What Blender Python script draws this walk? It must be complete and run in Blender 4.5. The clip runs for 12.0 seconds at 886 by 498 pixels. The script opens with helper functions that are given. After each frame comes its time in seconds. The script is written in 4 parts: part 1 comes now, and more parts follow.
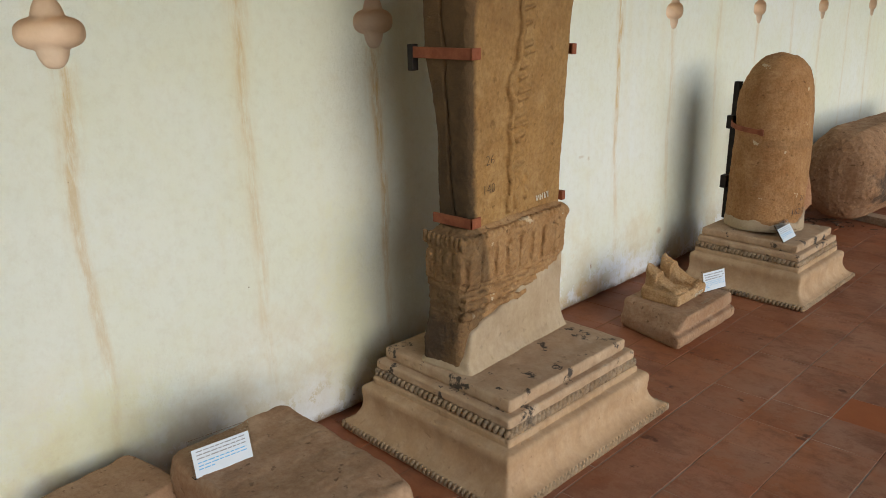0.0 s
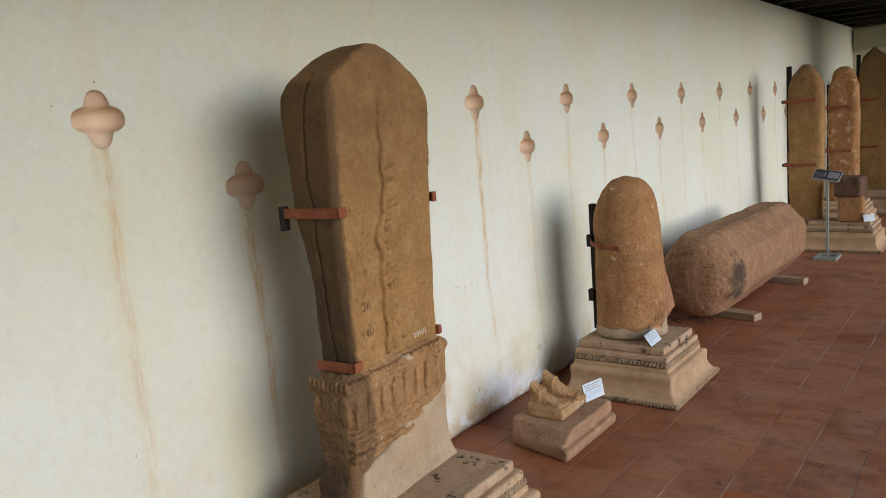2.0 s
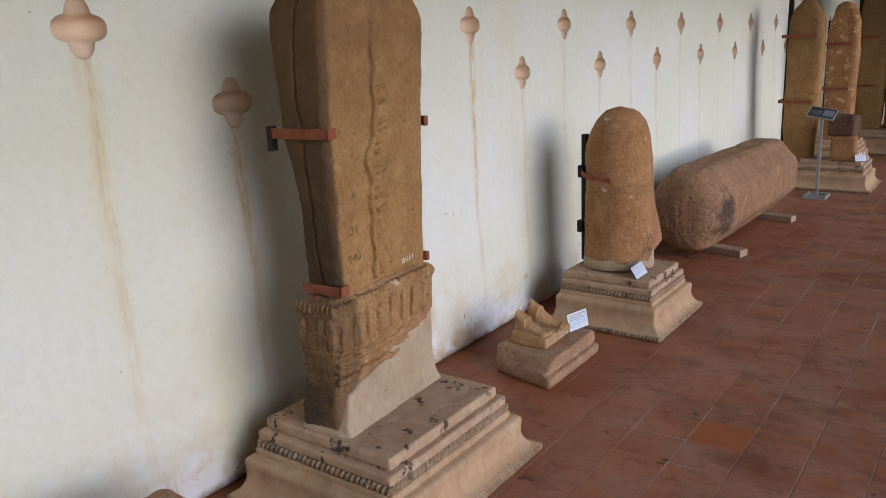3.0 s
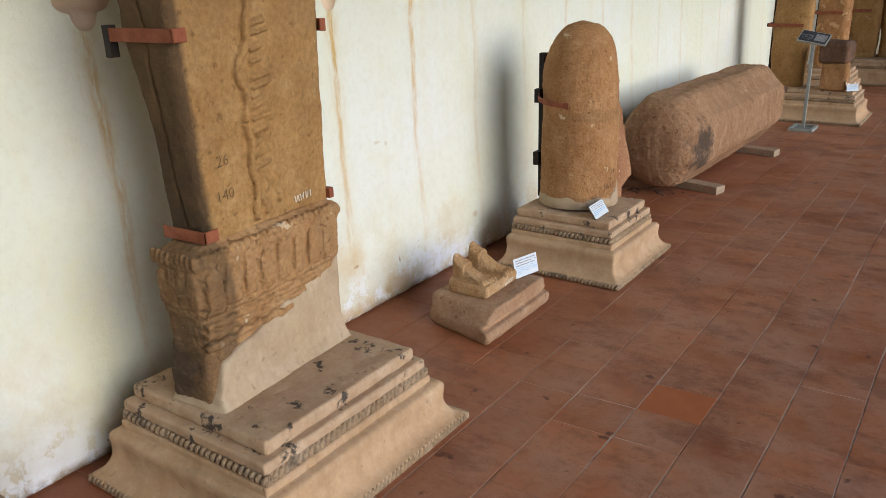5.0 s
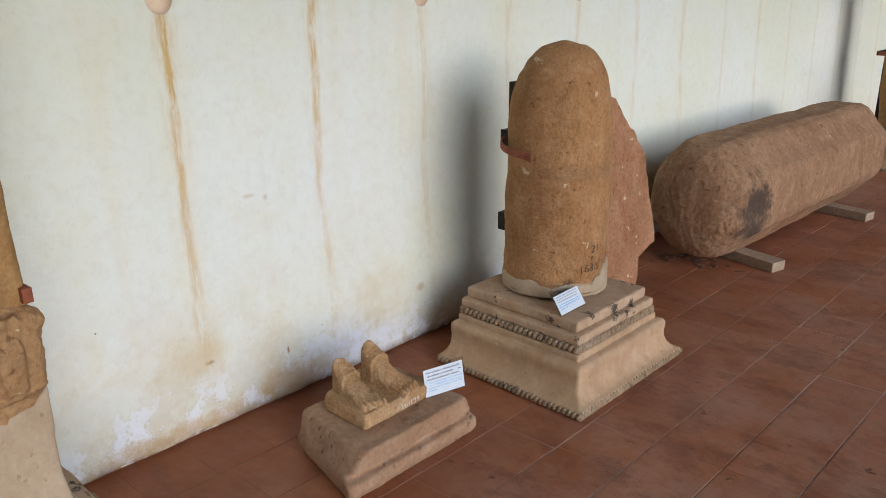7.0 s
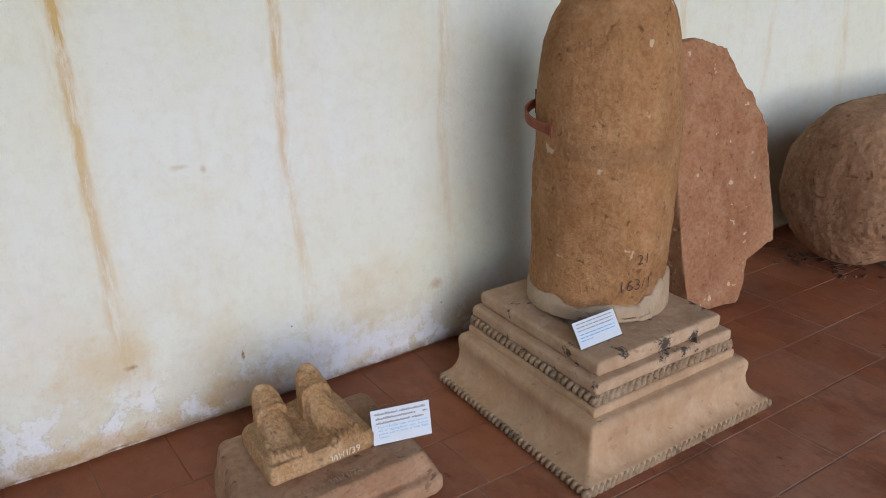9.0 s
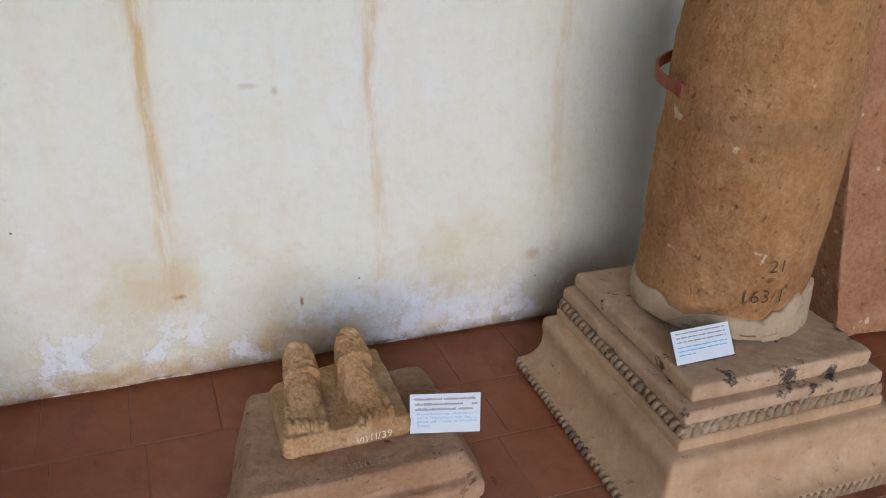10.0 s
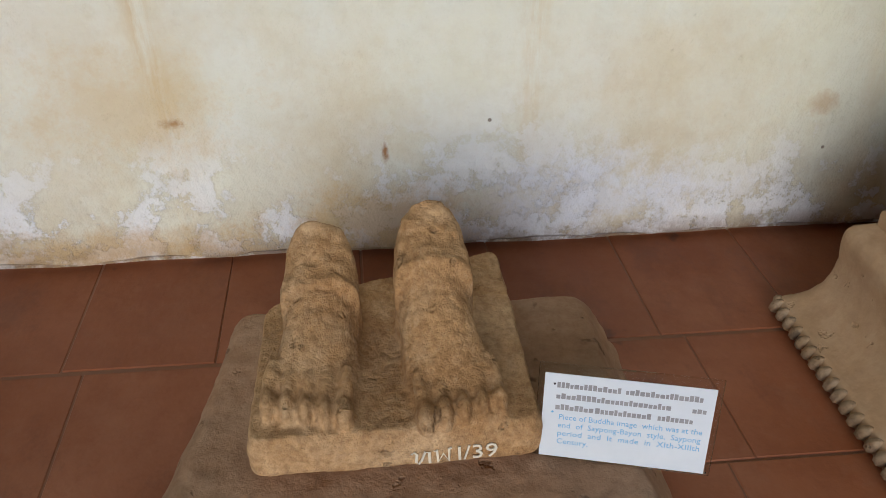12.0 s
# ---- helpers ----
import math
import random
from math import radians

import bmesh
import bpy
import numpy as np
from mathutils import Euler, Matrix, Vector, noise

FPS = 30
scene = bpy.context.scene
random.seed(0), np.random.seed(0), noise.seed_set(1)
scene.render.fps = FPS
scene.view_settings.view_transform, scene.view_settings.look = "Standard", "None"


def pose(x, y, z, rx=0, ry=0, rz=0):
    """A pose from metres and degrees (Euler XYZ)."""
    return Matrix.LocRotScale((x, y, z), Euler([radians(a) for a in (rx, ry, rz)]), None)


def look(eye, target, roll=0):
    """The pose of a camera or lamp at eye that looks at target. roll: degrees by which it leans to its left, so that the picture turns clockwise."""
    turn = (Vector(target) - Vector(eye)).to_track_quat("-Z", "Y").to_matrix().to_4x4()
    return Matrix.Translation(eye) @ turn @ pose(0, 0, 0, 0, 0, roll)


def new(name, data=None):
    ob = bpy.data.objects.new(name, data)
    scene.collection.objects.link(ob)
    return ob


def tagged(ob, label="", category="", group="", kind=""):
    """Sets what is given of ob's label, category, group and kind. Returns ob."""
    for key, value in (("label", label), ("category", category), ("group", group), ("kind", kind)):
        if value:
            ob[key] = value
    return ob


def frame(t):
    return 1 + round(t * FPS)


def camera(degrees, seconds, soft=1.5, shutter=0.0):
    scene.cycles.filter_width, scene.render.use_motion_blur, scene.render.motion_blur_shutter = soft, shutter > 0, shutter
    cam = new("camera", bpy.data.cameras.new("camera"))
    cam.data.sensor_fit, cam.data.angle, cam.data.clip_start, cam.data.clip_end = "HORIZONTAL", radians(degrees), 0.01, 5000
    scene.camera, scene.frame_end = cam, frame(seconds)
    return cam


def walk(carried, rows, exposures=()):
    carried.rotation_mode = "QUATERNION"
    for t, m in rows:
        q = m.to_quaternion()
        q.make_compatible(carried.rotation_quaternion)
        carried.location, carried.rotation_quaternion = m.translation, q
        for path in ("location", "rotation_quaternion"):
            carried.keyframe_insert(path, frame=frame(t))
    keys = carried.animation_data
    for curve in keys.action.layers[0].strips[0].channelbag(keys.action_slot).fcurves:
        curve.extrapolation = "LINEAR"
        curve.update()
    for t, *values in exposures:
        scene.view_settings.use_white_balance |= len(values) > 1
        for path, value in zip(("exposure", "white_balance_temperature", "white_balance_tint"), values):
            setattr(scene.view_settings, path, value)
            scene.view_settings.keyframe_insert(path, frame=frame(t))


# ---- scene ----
cam = camera(59.4, 12.0, soft=0.6)
PATH = [
    (0, (2.342, -1.966, 1.586), (0.988, -0.625, 0.979), -0.8),
    (0.5, (2.345, -1.912, 1.686), (1.029, -0.496, 1.174), -1.0),
    (1, (2.428, -1.932, 1.736), (1.172, -0.436, 1.307), -2.4),
    (1.5, (2.487, -1.989, 1.765), (1.267, -0.437, 1.445), -3.8),
    (2, (2.494, -2.031, 1.696), (1.305, -0.454, 1.38), -4.6),
    (2.5, (2.49, -2.033, 1.703), (1.317, -0.462, 1.314), -3.7),
    (3, (2.474, -2.011, 1.688), (1.323, -0.454, 1.187), -2.7),
    (3.2, (2.464, -1.993, 1.677), (1.322, -0.448, 1.121), -2.4),
    (4.8, (2.365, -1.549, 1.537), (1.302, 0.005, 0.864), -2.3),
    (5, (2.389, -1.432, 1.562), (1.29, 0.098, 0.889), -1.9),
    (5.5, (2.417, -1.176, 1.554), (1.264, 0.315, 0.886), -1.4),
    (6, (2.339, -0.806, 1.552), (1.17, 0.677, 0.893), -0.7),
    (6.5, (2.33, -0.415, 1.509), (1.096, 1.019, 0.86), -1.6),
    (7, (2.328, -0.072, 1.492), (1.016, 1.296, 0.853), -0.5),
    (7.2, (2.296, 0.063, 1.482), (0.974, 1.421, 0.844), -0.3),
    (8.8, (2.158, 0.803, 1.42), (0.618, 1.829, 0.662), -1.7),
    (9, (2.177, 0.873, 1.402), (0.608, 1.849, 0.638), -1.7),
    (9.5, (2.084, 1.056, 1.34), (0.46, 1.898, 0.531), 0.2),
    (10, (1.976, 1.195, 1.31), (0.286, 1.791, 0.423), 1.4),
    (10.5, (1.851, 1.31, 1.251), (0.135, 1.61, 0.27), 1.3),
    (11, (1.684, 1.462, 1.204), (-0.007, 1.634, 0.151), 0.7),
    (11.5, (1.391, 1.469, 1.056), (-0.268, 1.615, -0.052), -0.2),
    (12, (1.159, 1.468, 0.767), (-0.483, 1.582, -0.37), -0.9),
]
walk(cam, [(t, look(eye, target, roll)) for t, eye, target, roll in PATH], exposures=[(0, -0.12, 5900, 9), (1, -0.08, 5870, 11), (2, -0.03, 5720, 13), (3, -0.12, 5450, 20), (5, 0.24, 5700, 12), (5.5, 0.12, 5700, 12), (7, 0.0, 5500, 14), (9, -0.13, 5450, 17), (10.5, -0.22, 5600, 17), (11, -0.27, 5900, 18), (12, -0.18, 5850, 13)])

# ---- light ----
SUN_AZ, SUN_EL = -8.0, 13.0      # degrees from +x towards +y, and above the horizon
world = bpy.data.worlds.new("sky")
scene.world = world
world.use_nodes = True
wn = world.node_tree.nodes
sky = wn.new("ShaderNodeTexSky")
sky.sky_type = "NISHITA"
sky.sun_disc = False
sky.sun_elevation = radians(SUN_EL)
sky.sun_rotation = radians(90 - SUN_AZ)
wn["Background"].inputs["Strength"].default_value = 0.105
world.node_tree.links.new(sky.outputs[0], wn["Background"].inputs["Color"])
sun = new("sun", bpy.data.lights.new("sun", "SUN"))
sun.data.energy = 2.25
sun.data.angle = radians(46)
sun.data.color = (1.0, 0.985, 0.95)
ca, ce = radians(SUN_AZ), radians(SUN_EL)
sun.matrix_world = look((30 * math.cos(ca) * math.cos(ce), 30 * math.sin(ca) * math.cos(ce), 30 * math.sin(ce)), (0, 0, 0))

# ---- materials ----
def mat(name, rough=0.9, metal=0.0):
    m = bpy.data.materials.new(name)
    m.use_nodes = True
    b = m.node_tree.nodes["Principled BSDF"]
    b.inputs["Roughness"].default_value = rough
    b.inputs["Metallic"].default_value = metal
    b.inputs["Specular IOR Level"].default_value = 0.3
    return m, m.node_tree, b


def coords(nt):
    return nt.nodes.new("ShaderNodeNewGeometry").outputs["Position"]


def obcoords(nt):
    return nt.nodes.new("ShaderNodeTexCoord").outputs["Object"]


def fbm(nt, co, scale, detail=5.0, rough=0.6, stretch=None):
    if stretch:
        mp = nt.nodes.new("ShaderNodeMapping")
        mp.inputs["Scale"].default_value = stretch
        nt.links.new(co, mp.inputs[0])
        co = mp.outputs[0]
    n = nt.nodes.new("ShaderNodeTexNoise")
    n.inputs["Scale"].default_value = scale
    n.inputs["Detail"].default_value = detail
    n.inputs["Roughness"].default_value = rough
    nt.links.new(co, n.inputs["Vector"])
    return n.outputs["Fac"]


def remap(nt, v, a, b, lo=0.0, hi=1.0):
    n = nt.nodes.new("ShaderNodeMapRange")
    for k, x in zip(("From Min", "From Max", "To Min", "To Max"), (a, b, lo, hi)):
        n.inputs[k].default_value = x
    nt.links.new(v, n.inputs["Value"])
    return n.outputs["Result"]


def mth(nt, op, a, b=None):
    n = nt.nodes.new("ShaderNodeMath")
    n.operation = op
    for k, v in ((0, a), (1, b)):
        if v is None:
            continue
        if isinstance(v, (int, float)):
            n.inputs[k].default_value = v
        else:
            nt.links.new(v, n.inputs[k])
    return n.outputs[0]


def mix(nt, fac, a, b, mode="MIX"):
    n = nt.nodes.new("ShaderNodeMix")
    n.data_type = "RGBA"
    n.blend_type = mode
    for k, v in ((0, fac), (6, a), (7, b)):
        if isinstance(v, (int, float)):
            n.inputs[k].default_value = v
        elif isinstance(v, tuple):
            n.inputs[k].default_value = (*v, 1)
        else:
            nt.links.new(v, n.inputs[k])
    return n.outputs[2]


def bump(nt, b, h, dist, strength=1.0, prev=None):
    n = nt.nodes.new("ShaderNodeBump")
    n.inputs["Distance"].default_value = dist
    n.inputs["Strength"].default_value = strength
    nt.links.new(h, n.inputs["Height"])
    if prev is not None:
        nt.links.new(prev, n.inputs["Normal"])
    nt.links.new(n.outputs[0], b.inputs["Normal"])
    return n.outputs[0]


def setc(nt, b, col):
    nt.links.new(col, b.inputs["Base Color"])


def stone(name, dark, mid, light, chips=(0.62, 0.5, 0.33), grain=60, pit=0.004, chip_amt=0.72, soot=0.0, streak=0.0, patch=None, patch_col=(0.045, 0.036, 0.028), patch_amt=0.85, grain_amt=0.42, lichen_shade=None, relief=0.016, pitted=0.55):
    """Weathered sandstone: broad tone changes, grain and pale chips. Lichen colour also paints in the near side's
    shade.
    """
    m, nt, b = mat(name, 0.95)
    co = obcoords(nt)
    big = fbm(nt, co, 3.2, 6, 0.62)
    c = mix(nt, remap(nt, big, 0.34, 0.66), dark, mid)
    c = mix(nt, remap(nt, fbm(nt, co, 11, 6, 0.7), 0.45, 0.75), c, light)
    fine = fbm(nt, co, grain, 4, 0.7)
    c = mix(nt, remap(nt, fine, 0.40, 0.64, 0.0, grain_amt), c, mix(nt, 1.0, c, (0.45, 0.38, 0.32), "MULTIPLY"))
    c = mix(nt, remap(nt, fbm(nt, co, grain * 0.45, 5, 0.75), 0.52, 0.70, 0.0, grain_amt * 0.7), c, light)
    c = mix(nt, remap(nt, fbm(nt, co, 6, 7, 0.7, (1.0, 1.0, 0.45)), 0.42, 0.70, 0.0, 0.6), c, mix(nt, 1.0, c, (0.66, 0.58, 0.52), "MULTIPLY"))
    chip = remap(nt, fbm(nt, co, 17, 3, 0.5), chip_amt, chip_amt + 0.03)
    c = mix(nt, mth(nt, "MULTIPLY", chip, 0.75), c, chips)
    if soot:
        so = remap(nt, fbm(nt, co, 9, 6, 0.68), 0.575, 0.62)
        c = mix(nt, mth(nt, "MULTIPLY", so, soot), c, (0.035, 0.033, 0.032))
    if streak:
        st = remap(nt, fbm(nt, co, 9, 4, 0.6, (1.0, 1.0, 0.12)), 0.55, 0.75)
        c = mix(nt, mth(nt, "MULTIPLY", st, streak), c, mix(nt, 1.0, c, (0.4, 0.35, 0.3), "MULTIPLY"))
    pits = remap(nt, fbm(nt, co, 34, 3, 0.55), 0.30, 0.36, 1.0, 0.0)
    c = mix(nt, mth(nt, "MULTIPLY", pits, pitted), c, mix(nt, 1.0, c, (0.3, 0.26, 0.22), "MULTIPLY"))
    if lichen_shade:
        # shade of the near (-y) face is painted in, on top of its dark growth
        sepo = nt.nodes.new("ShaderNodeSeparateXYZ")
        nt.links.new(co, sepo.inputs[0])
        lich_shade = mth(nt, "MULTIPLY", remap(nt, mth(nt, "ADD", mth(nt, "ADD", sepo.outputs[1], mth(nt, "MULTIPLY", mth(nt, "MINIMUM", mth(nt, "SUBTRACT", sepo.outputs[2], 0.57), 0.52), 0.108)), mth(nt, "MULTIPLY", mth(nt, "SUBTRACT", fbm(nt, co, 12, 6, 0.7), 0.5), 0.04)), -0.220, -0.200, 1.0, 0.0), remap(nt, fbm(nt, co, 6, 6, 0.72), 0.3, 0.62, lichen_shade[0], lichen_shade[1]))
        c = mix(nt, lich_shade, c, (0.062, 0.040, 0.021))
        # stone turns darker brown with height
        head = mth(nt, "MULTIPLY", remap(nt, mth(nt, "ADD", sepo.outputs[2], mth(nt, "MULTIPLY", mth(nt, "SUBTRACT", fbm(nt, co, 4, 6, 0.7), 0.5), 1.2)), 0.75, 1.65, 0.0, 0.9), remap(nt, fbm(nt, co, 13, 6, 0.7), 0.3, 0.6, 0.5, 1.0))
        c = mix(nt, head, c, (0.19, 0.108, 0.045))
    if patch:
        cx, cy, cz, rx, ry, rz = patch
        mp = nt.nodes.new("ShaderNodeMapping")
        mp.inputs["Location"].default_value = (-cx / rx, -cy / ry, -cz / rz)
        mp.inputs["Scale"].default_value = (1 / rx, 1 / ry, 1 / rz)
        nt.links.new(co, mp.inputs[0])
        ln = nt.nodes.new("ShaderNodeVectorMath")
        ln.operation = "LENGTH"
        nt.links.new(mp.outputs[0], ln.inputs[0])
        wv = mth(nt, "ADD", ln.outputs["Value"], mth(nt, "MULTIPLY", mth(nt, "SUBTRACT", fbm(nt, co, 12, 5, 0.7), 0.5), 1.8))
        c = mix(nt, remap(nt, wv, 0.7, 1.1, patch_amt, 0.0), c, patch_col)
    setc(nt, b, c)
    n1 = bump(nt, b, fine, pit, 1.0)
    n2 = bump(nt, b, pits, -0.003, 0.8, n1)
    bump(nt, b, fbm(nt, co, 20, 6, 0.65), relief, 0.7, n2)
    return m


M_STELE = stone("brown_sandstone", (0.35, 0.195, 0.068), (0.44, 0.258, 0.092), (0.49, 0.31, 0.128), chip_amt=0.76, lichen_shade=(0.82, 0.98), pitted=0.4)
M_LOTUS = stone("lotus_sandstone", (0.36, 0.20, 0.082), (0.44, 0.26, 0.112), (0.50, 0.33, 0.165), chip_amt=0.70, patch=(-0.03, -0.33, 0.10, 0.13, 0.085, 0.15), patch_col=(0.06, 0.042, 0.03), patch_amt=0.8, lichen_shade=(0.3, 0.7))
M_LINGA = stone("red_sandstone", (0.35, 0.18, 0.07), (0.46, 0.25, 0.102), (0.52, 0.31, 0.145), patch=(0.12, -0.08, 0.50, 0.17, 0.20, 0.035), patch_col=(0.20, 0.12, 0.06), patch_amt=0.3, streak=0.25, chip_amt=0.70, grain=75, pit=0.006)
M_SLAB = stone("pink_sandstone", (0.34, 0.165, 0.08), (0.42, 0.215, 0.11), (0.46, 0.27, 0.15), chip_amt=0.67)
M_FLAKING = stone("flaking_sandstone", (0.34, 0.165, 0.06), (0.43, 0.22, 0.085), (0.50, 0.30, 0.14), chips=(0.58, 0.38, 0.19), chip_amt=0.61, streak=0.3)
M_LOG = stone("log_sandstone", (0.30, 0.165, 0.085), (0.39, 0.235, 0.13), (0.46, 0.30, 0.18), streak=0.3, chip_amt=0.73, patch=(0.22, -0.97, -0.02, 0.13, 0.17, 0.20))
M_PLINTH = stone("plinth_sandstone", (0.46, 0.305, 0.17), (0.54, 0.37, 0.215), (0.58, 0.425, 0.275), chip_amt=0.80, grain=70, grain_amt=0.14, pit=0.0008, streak=0.25, relief=0.003, pitted=0.08)
M_PLINTH_CAST = stone("plinth_cast", (0.46, 0.315, 0.19), (0.54, 0.385, 0.245), (0.58, 0.44, 0.30), chip_amt=0.82, soot=0.9, grain=60, grain_amt=0.16, pit=0.001, relief=0.004, pitted=0.2)
M_ROPE = stone("rope_band", (0.32, 0.22, 0.125), (0.42, 0.31, 0.19), (0.46, 0.36, 0.25), soot=0.5, chip_amt=0.8, pit=0.002)
M_FEET = stone("yellow_sandstone", (0.38, 0.215, 0.09), (0.56, 0.355, 0.165), (0.66, 0.48, 0.28), grain=120, pit=0.004, chip_amt=0.76, grain_amt=0.55, relief=0.006, pitted=0.35)
M_PED = stone("dull_sandstone", (0.36, 0.212, 0.118), (0.43, 0.272, 0.162), (0.49, 0.34, 0.218), pit=0.002, grain_amt=0.3, relief=0.007, chip_amt=0.78)
M_CEMENT = stone("cement", (0.43, 0.325, 0.205), (0.49, 0.385, 0.255), (0.52, 0.42, 0.295), chip_amt=0.9, grain_amt=0.15, pit=0.0008, relief=0.005, pitted=0.15)
M_DARKSTONE = stone("dark_laterite", (0.10, 0.06, 0.04), (0.18, 0.105, 0.065), (0.22, 0.13, 0.085), pit=0.006, chip_amt=0.85)


def plaster():
    """Limewashed wall: cream wash, brown run-off under each niche, flaking and damp near the floor."""
    m, nt, b = mat("limewash", 0.9)
    co = coords(nt)
    sep = nt.nodes.new("ShaderNodeSeparateXYZ")
    nt.links.new(co, sep.inputs[0])
    y, z = sep.outputs[1], sep.outputs[2]
    c = mix(nt, remap(nt, fbm(nt, co, 0.9, 5, 0.6), 0.35, 0.7), (0.715, 0.735, 0.60), (0.755, 0.78, 0.735))
    c = mix(nt, remap(nt, fbm(nt, co, 6, 6, 0.7), 0.5, 0.8, 0, 0.5), c, (0.69, 0.68, 0.49))
    wob = mth(nt, "MULTIPLY", mth(nt, "SUBTRACT", fbm(nt, co, 1.7, 3, 0.5), 0.5), 0.10)
    yy = mth(nt, "DIVIDE", mth(nt, "ADD", mth(nt, "ADD", y, remap(nt, y, -1.12, 0.0, 0.042, 0.0)), wob), 0.56)
    k = mth(nt, "FLOOR", mth(nt, "ADD", yy, 0.5))
    d = mth(nt, "MULTIPLY", mth(nt, "ABSOLUTE", mth(nt, "SUBTRACT", yy, k)), 0.56)
    odd = mth(nt, "ABSOLUTE", mth(nt, "MODULO", k, 2.0))
    ztop = mth(nt, "ADD", mth(nt, "MULTIPLY", odd, 0.285), 1.44)
    below = mth(nt, "SUBTRACT", ztop, z)
    wn_ = nt.nodes.new("ShaderNodeTexWhiteNoise")
    wn_.noise_dimensions = "1D"
    nt.links.new(k, wn_.inputs["W"])
    power = mth(nt, "MULTIPLY", remap(nt, wn_.outputs["Value"], 0.0, 1.0, 0.6, 1.0), remap(nt, k, 3.0, 5.0, 1.0, 0.4))
    run = fbm(nt, co, 6.0, 6, 0.75, (1.0, 5.0, 0.9))
    core = remap(nt, d, 0.008, 0.028, 1.0, 0.0)
    halo = mth(nt, "MULTIPLY", remap(nt, d, 0.018, 0.055, 0.9, 0.0), remap(nt, below, 0.1, 0.4, 1.0, 0.45))
    w = mth(nt, "MAXIMUM", mth(nt, "MULTIPLY", core, remap(nt, run, 0.36, 0.56)), mth(nt, "MULTIPLY", halo, remap(nt, run, 0.4, 0.7)))
    fade = mth(nt, "MULTIPLY", remap(nt, below, 0.0, 0.02), remap(nt, below, 0.3, 1.6, 1.0, 0.2))
    w = mth(nt, "MULTIPLY", mth(nt, "MULTIPLY", w, fade), power)
    c = mix(nt, mth(nt, "MULTIPLY", w, 1.0), c, (0.57, 0.39, 0.14))
    # faint vertical washes
    vs = remap(nt, fbm(nt, co, 2.2, 4, 0.6, (1.0, 2.5, 0.15)), 0.55, 0.8, 0, 0.35)
    c = mix(nt, vs, c, (0.70, 0.63, 0.42))
    # damp, rust-brown patches and fresh white flakes close to the floor
    low = remap(nt, z, 0.08, 0.62, 1.0, 0.0)
    pt = mth(nt, "MULTIPLY", low, remap(nt, fbm(nt, co, 3.4, 7, 0.68), 0.46, 0.64))
    c = mix(nt, mth(nt, "MULTIPLY", pt, 0.6), c, (0.58, 0.45, 0.22))
    vlow = remap(nt, mth(nt, "ADD", z, mth(nt, "MULTIPLY", mth(nt, "SUBTRACT", fbm(nt, co, 2.5, 4, 0.6), 0.5), 0.40)), 0.06, 0.25, 1.0, 0.0)
    dirty = mth(nt, "MULTIPLY", remap(nt, z, 0.06, 0.34, 1.0, 0.0), remap(nt, fbm(nt, co, 5, 8, 0.74), 0.40, 0.54))
    c = mix(nt, mth(nt, "MULTIPLY", dirty, 0.55), c, (0.60, 0.56, 0.43))
    flake = fbm(nt, co, 8, 8, 0.75)
    rim = mth(nt, "MULTIPLY", vlow, mth(nt, "MULTIPLY", remap(nt, flake, 0.465, 0.488), remap(nt, flake, 0.492, 0.505, 1.0, 0.0)))
    c = mix(nt, mth(nt, "MULTIPLY", rim, 0.2), c, (0.40, 0.31, 0.18))
    fl = mth(nt, "MULTIPLY", vlow, remap(nt, flake, 0.492, 0.528))
    c = mix(nt, mth(nt, "MULTIPLY", fl, 0.85), c, (0.80, 0.83, 0.87))
    grime = mth(nt, "MULTIPLY", remap(nt, z, 0.004, 0.045, 1.0, 0.0), remap(nt, fbm(nt, co, 11, 6, 0.72), 0.40, 0.52))
    c = mix(nt, mth(nt, "MULTIPLY", grime, 0.85), c, (0.20, 0.115, 0.06))
    # single blemishes: rust drips, patched holes and broad tints
    def blemish(c, cy, cz, ry, rz, colour, strength):
        dy = mth(nt, "DIVIDE", mth(nt, "SUBTRACT", y, cy), ry)
        dz = mth(nt, "DIVIDE", mth(nt, "SUBTRACT", z, cz), rz)
        r2 = mth(nt, "SQRT", mth(nt, "ADD", mth(nt, "MULTIPLY", dy, dy), mth(nt, "MULTIPLY", dz, dz)))
        r2 = mth(nt, "ADD", r2, mth(nt, "MULTIPLY", mth(nt, "SUBTRACT", fbm(nt, co, 13, 8, 0.8), 0.5), 3.4))
        return mix(nt, remap(nt, r2, 0.3, 1.1, strength, 0.0), c, colour)

    c = blemish(c, 1.07, 0.27, 0.17, 0.10, (0.58, 0.43, 0.20), 0.5)
    c = blemish(c, 1.132, 0.252, 0.020, 0.010, (0.36, 0.19, 0.07), 0.8)
    c = blemish(c, 1.455, 0.190, 0.006, 0.020, (0.33, 0.16, 0.06), 0.95)
    c = blemish(c, 1.45, 0.06, 0.22, 0.07, (0.58, 0.42, 0.2), 0.75)
    c = blemish(c, 1.0, 0.03, 0.35, 0.045, (0.50, 0.34, 0.15), 0.7)
    c = blemish(c, 1.364, 0.806, 0.03, 0.010, (0.55, 0.48, 0.36), 0.6)
    c = blemish(c, 1.425, 0.79, 0.014, 0.016, (0.5, 0.42, 0.3), 0.6)
    c = blemish(c, 2.170, 0.238, 0.03, 0.02, (0.52, 0.40, 0.24), 0.7)
    c = blemish(c, 1.82, 0.09, 0.22, 0.08, (0.76, 0.80, 0.87), 0.75)
    # broad yellow-green tint just before the stele, and one farther back
    c = blemish(c, -0.2, 0.35, 0.14, 0.5, (0.66, 0.64, 0.36), 0.4)
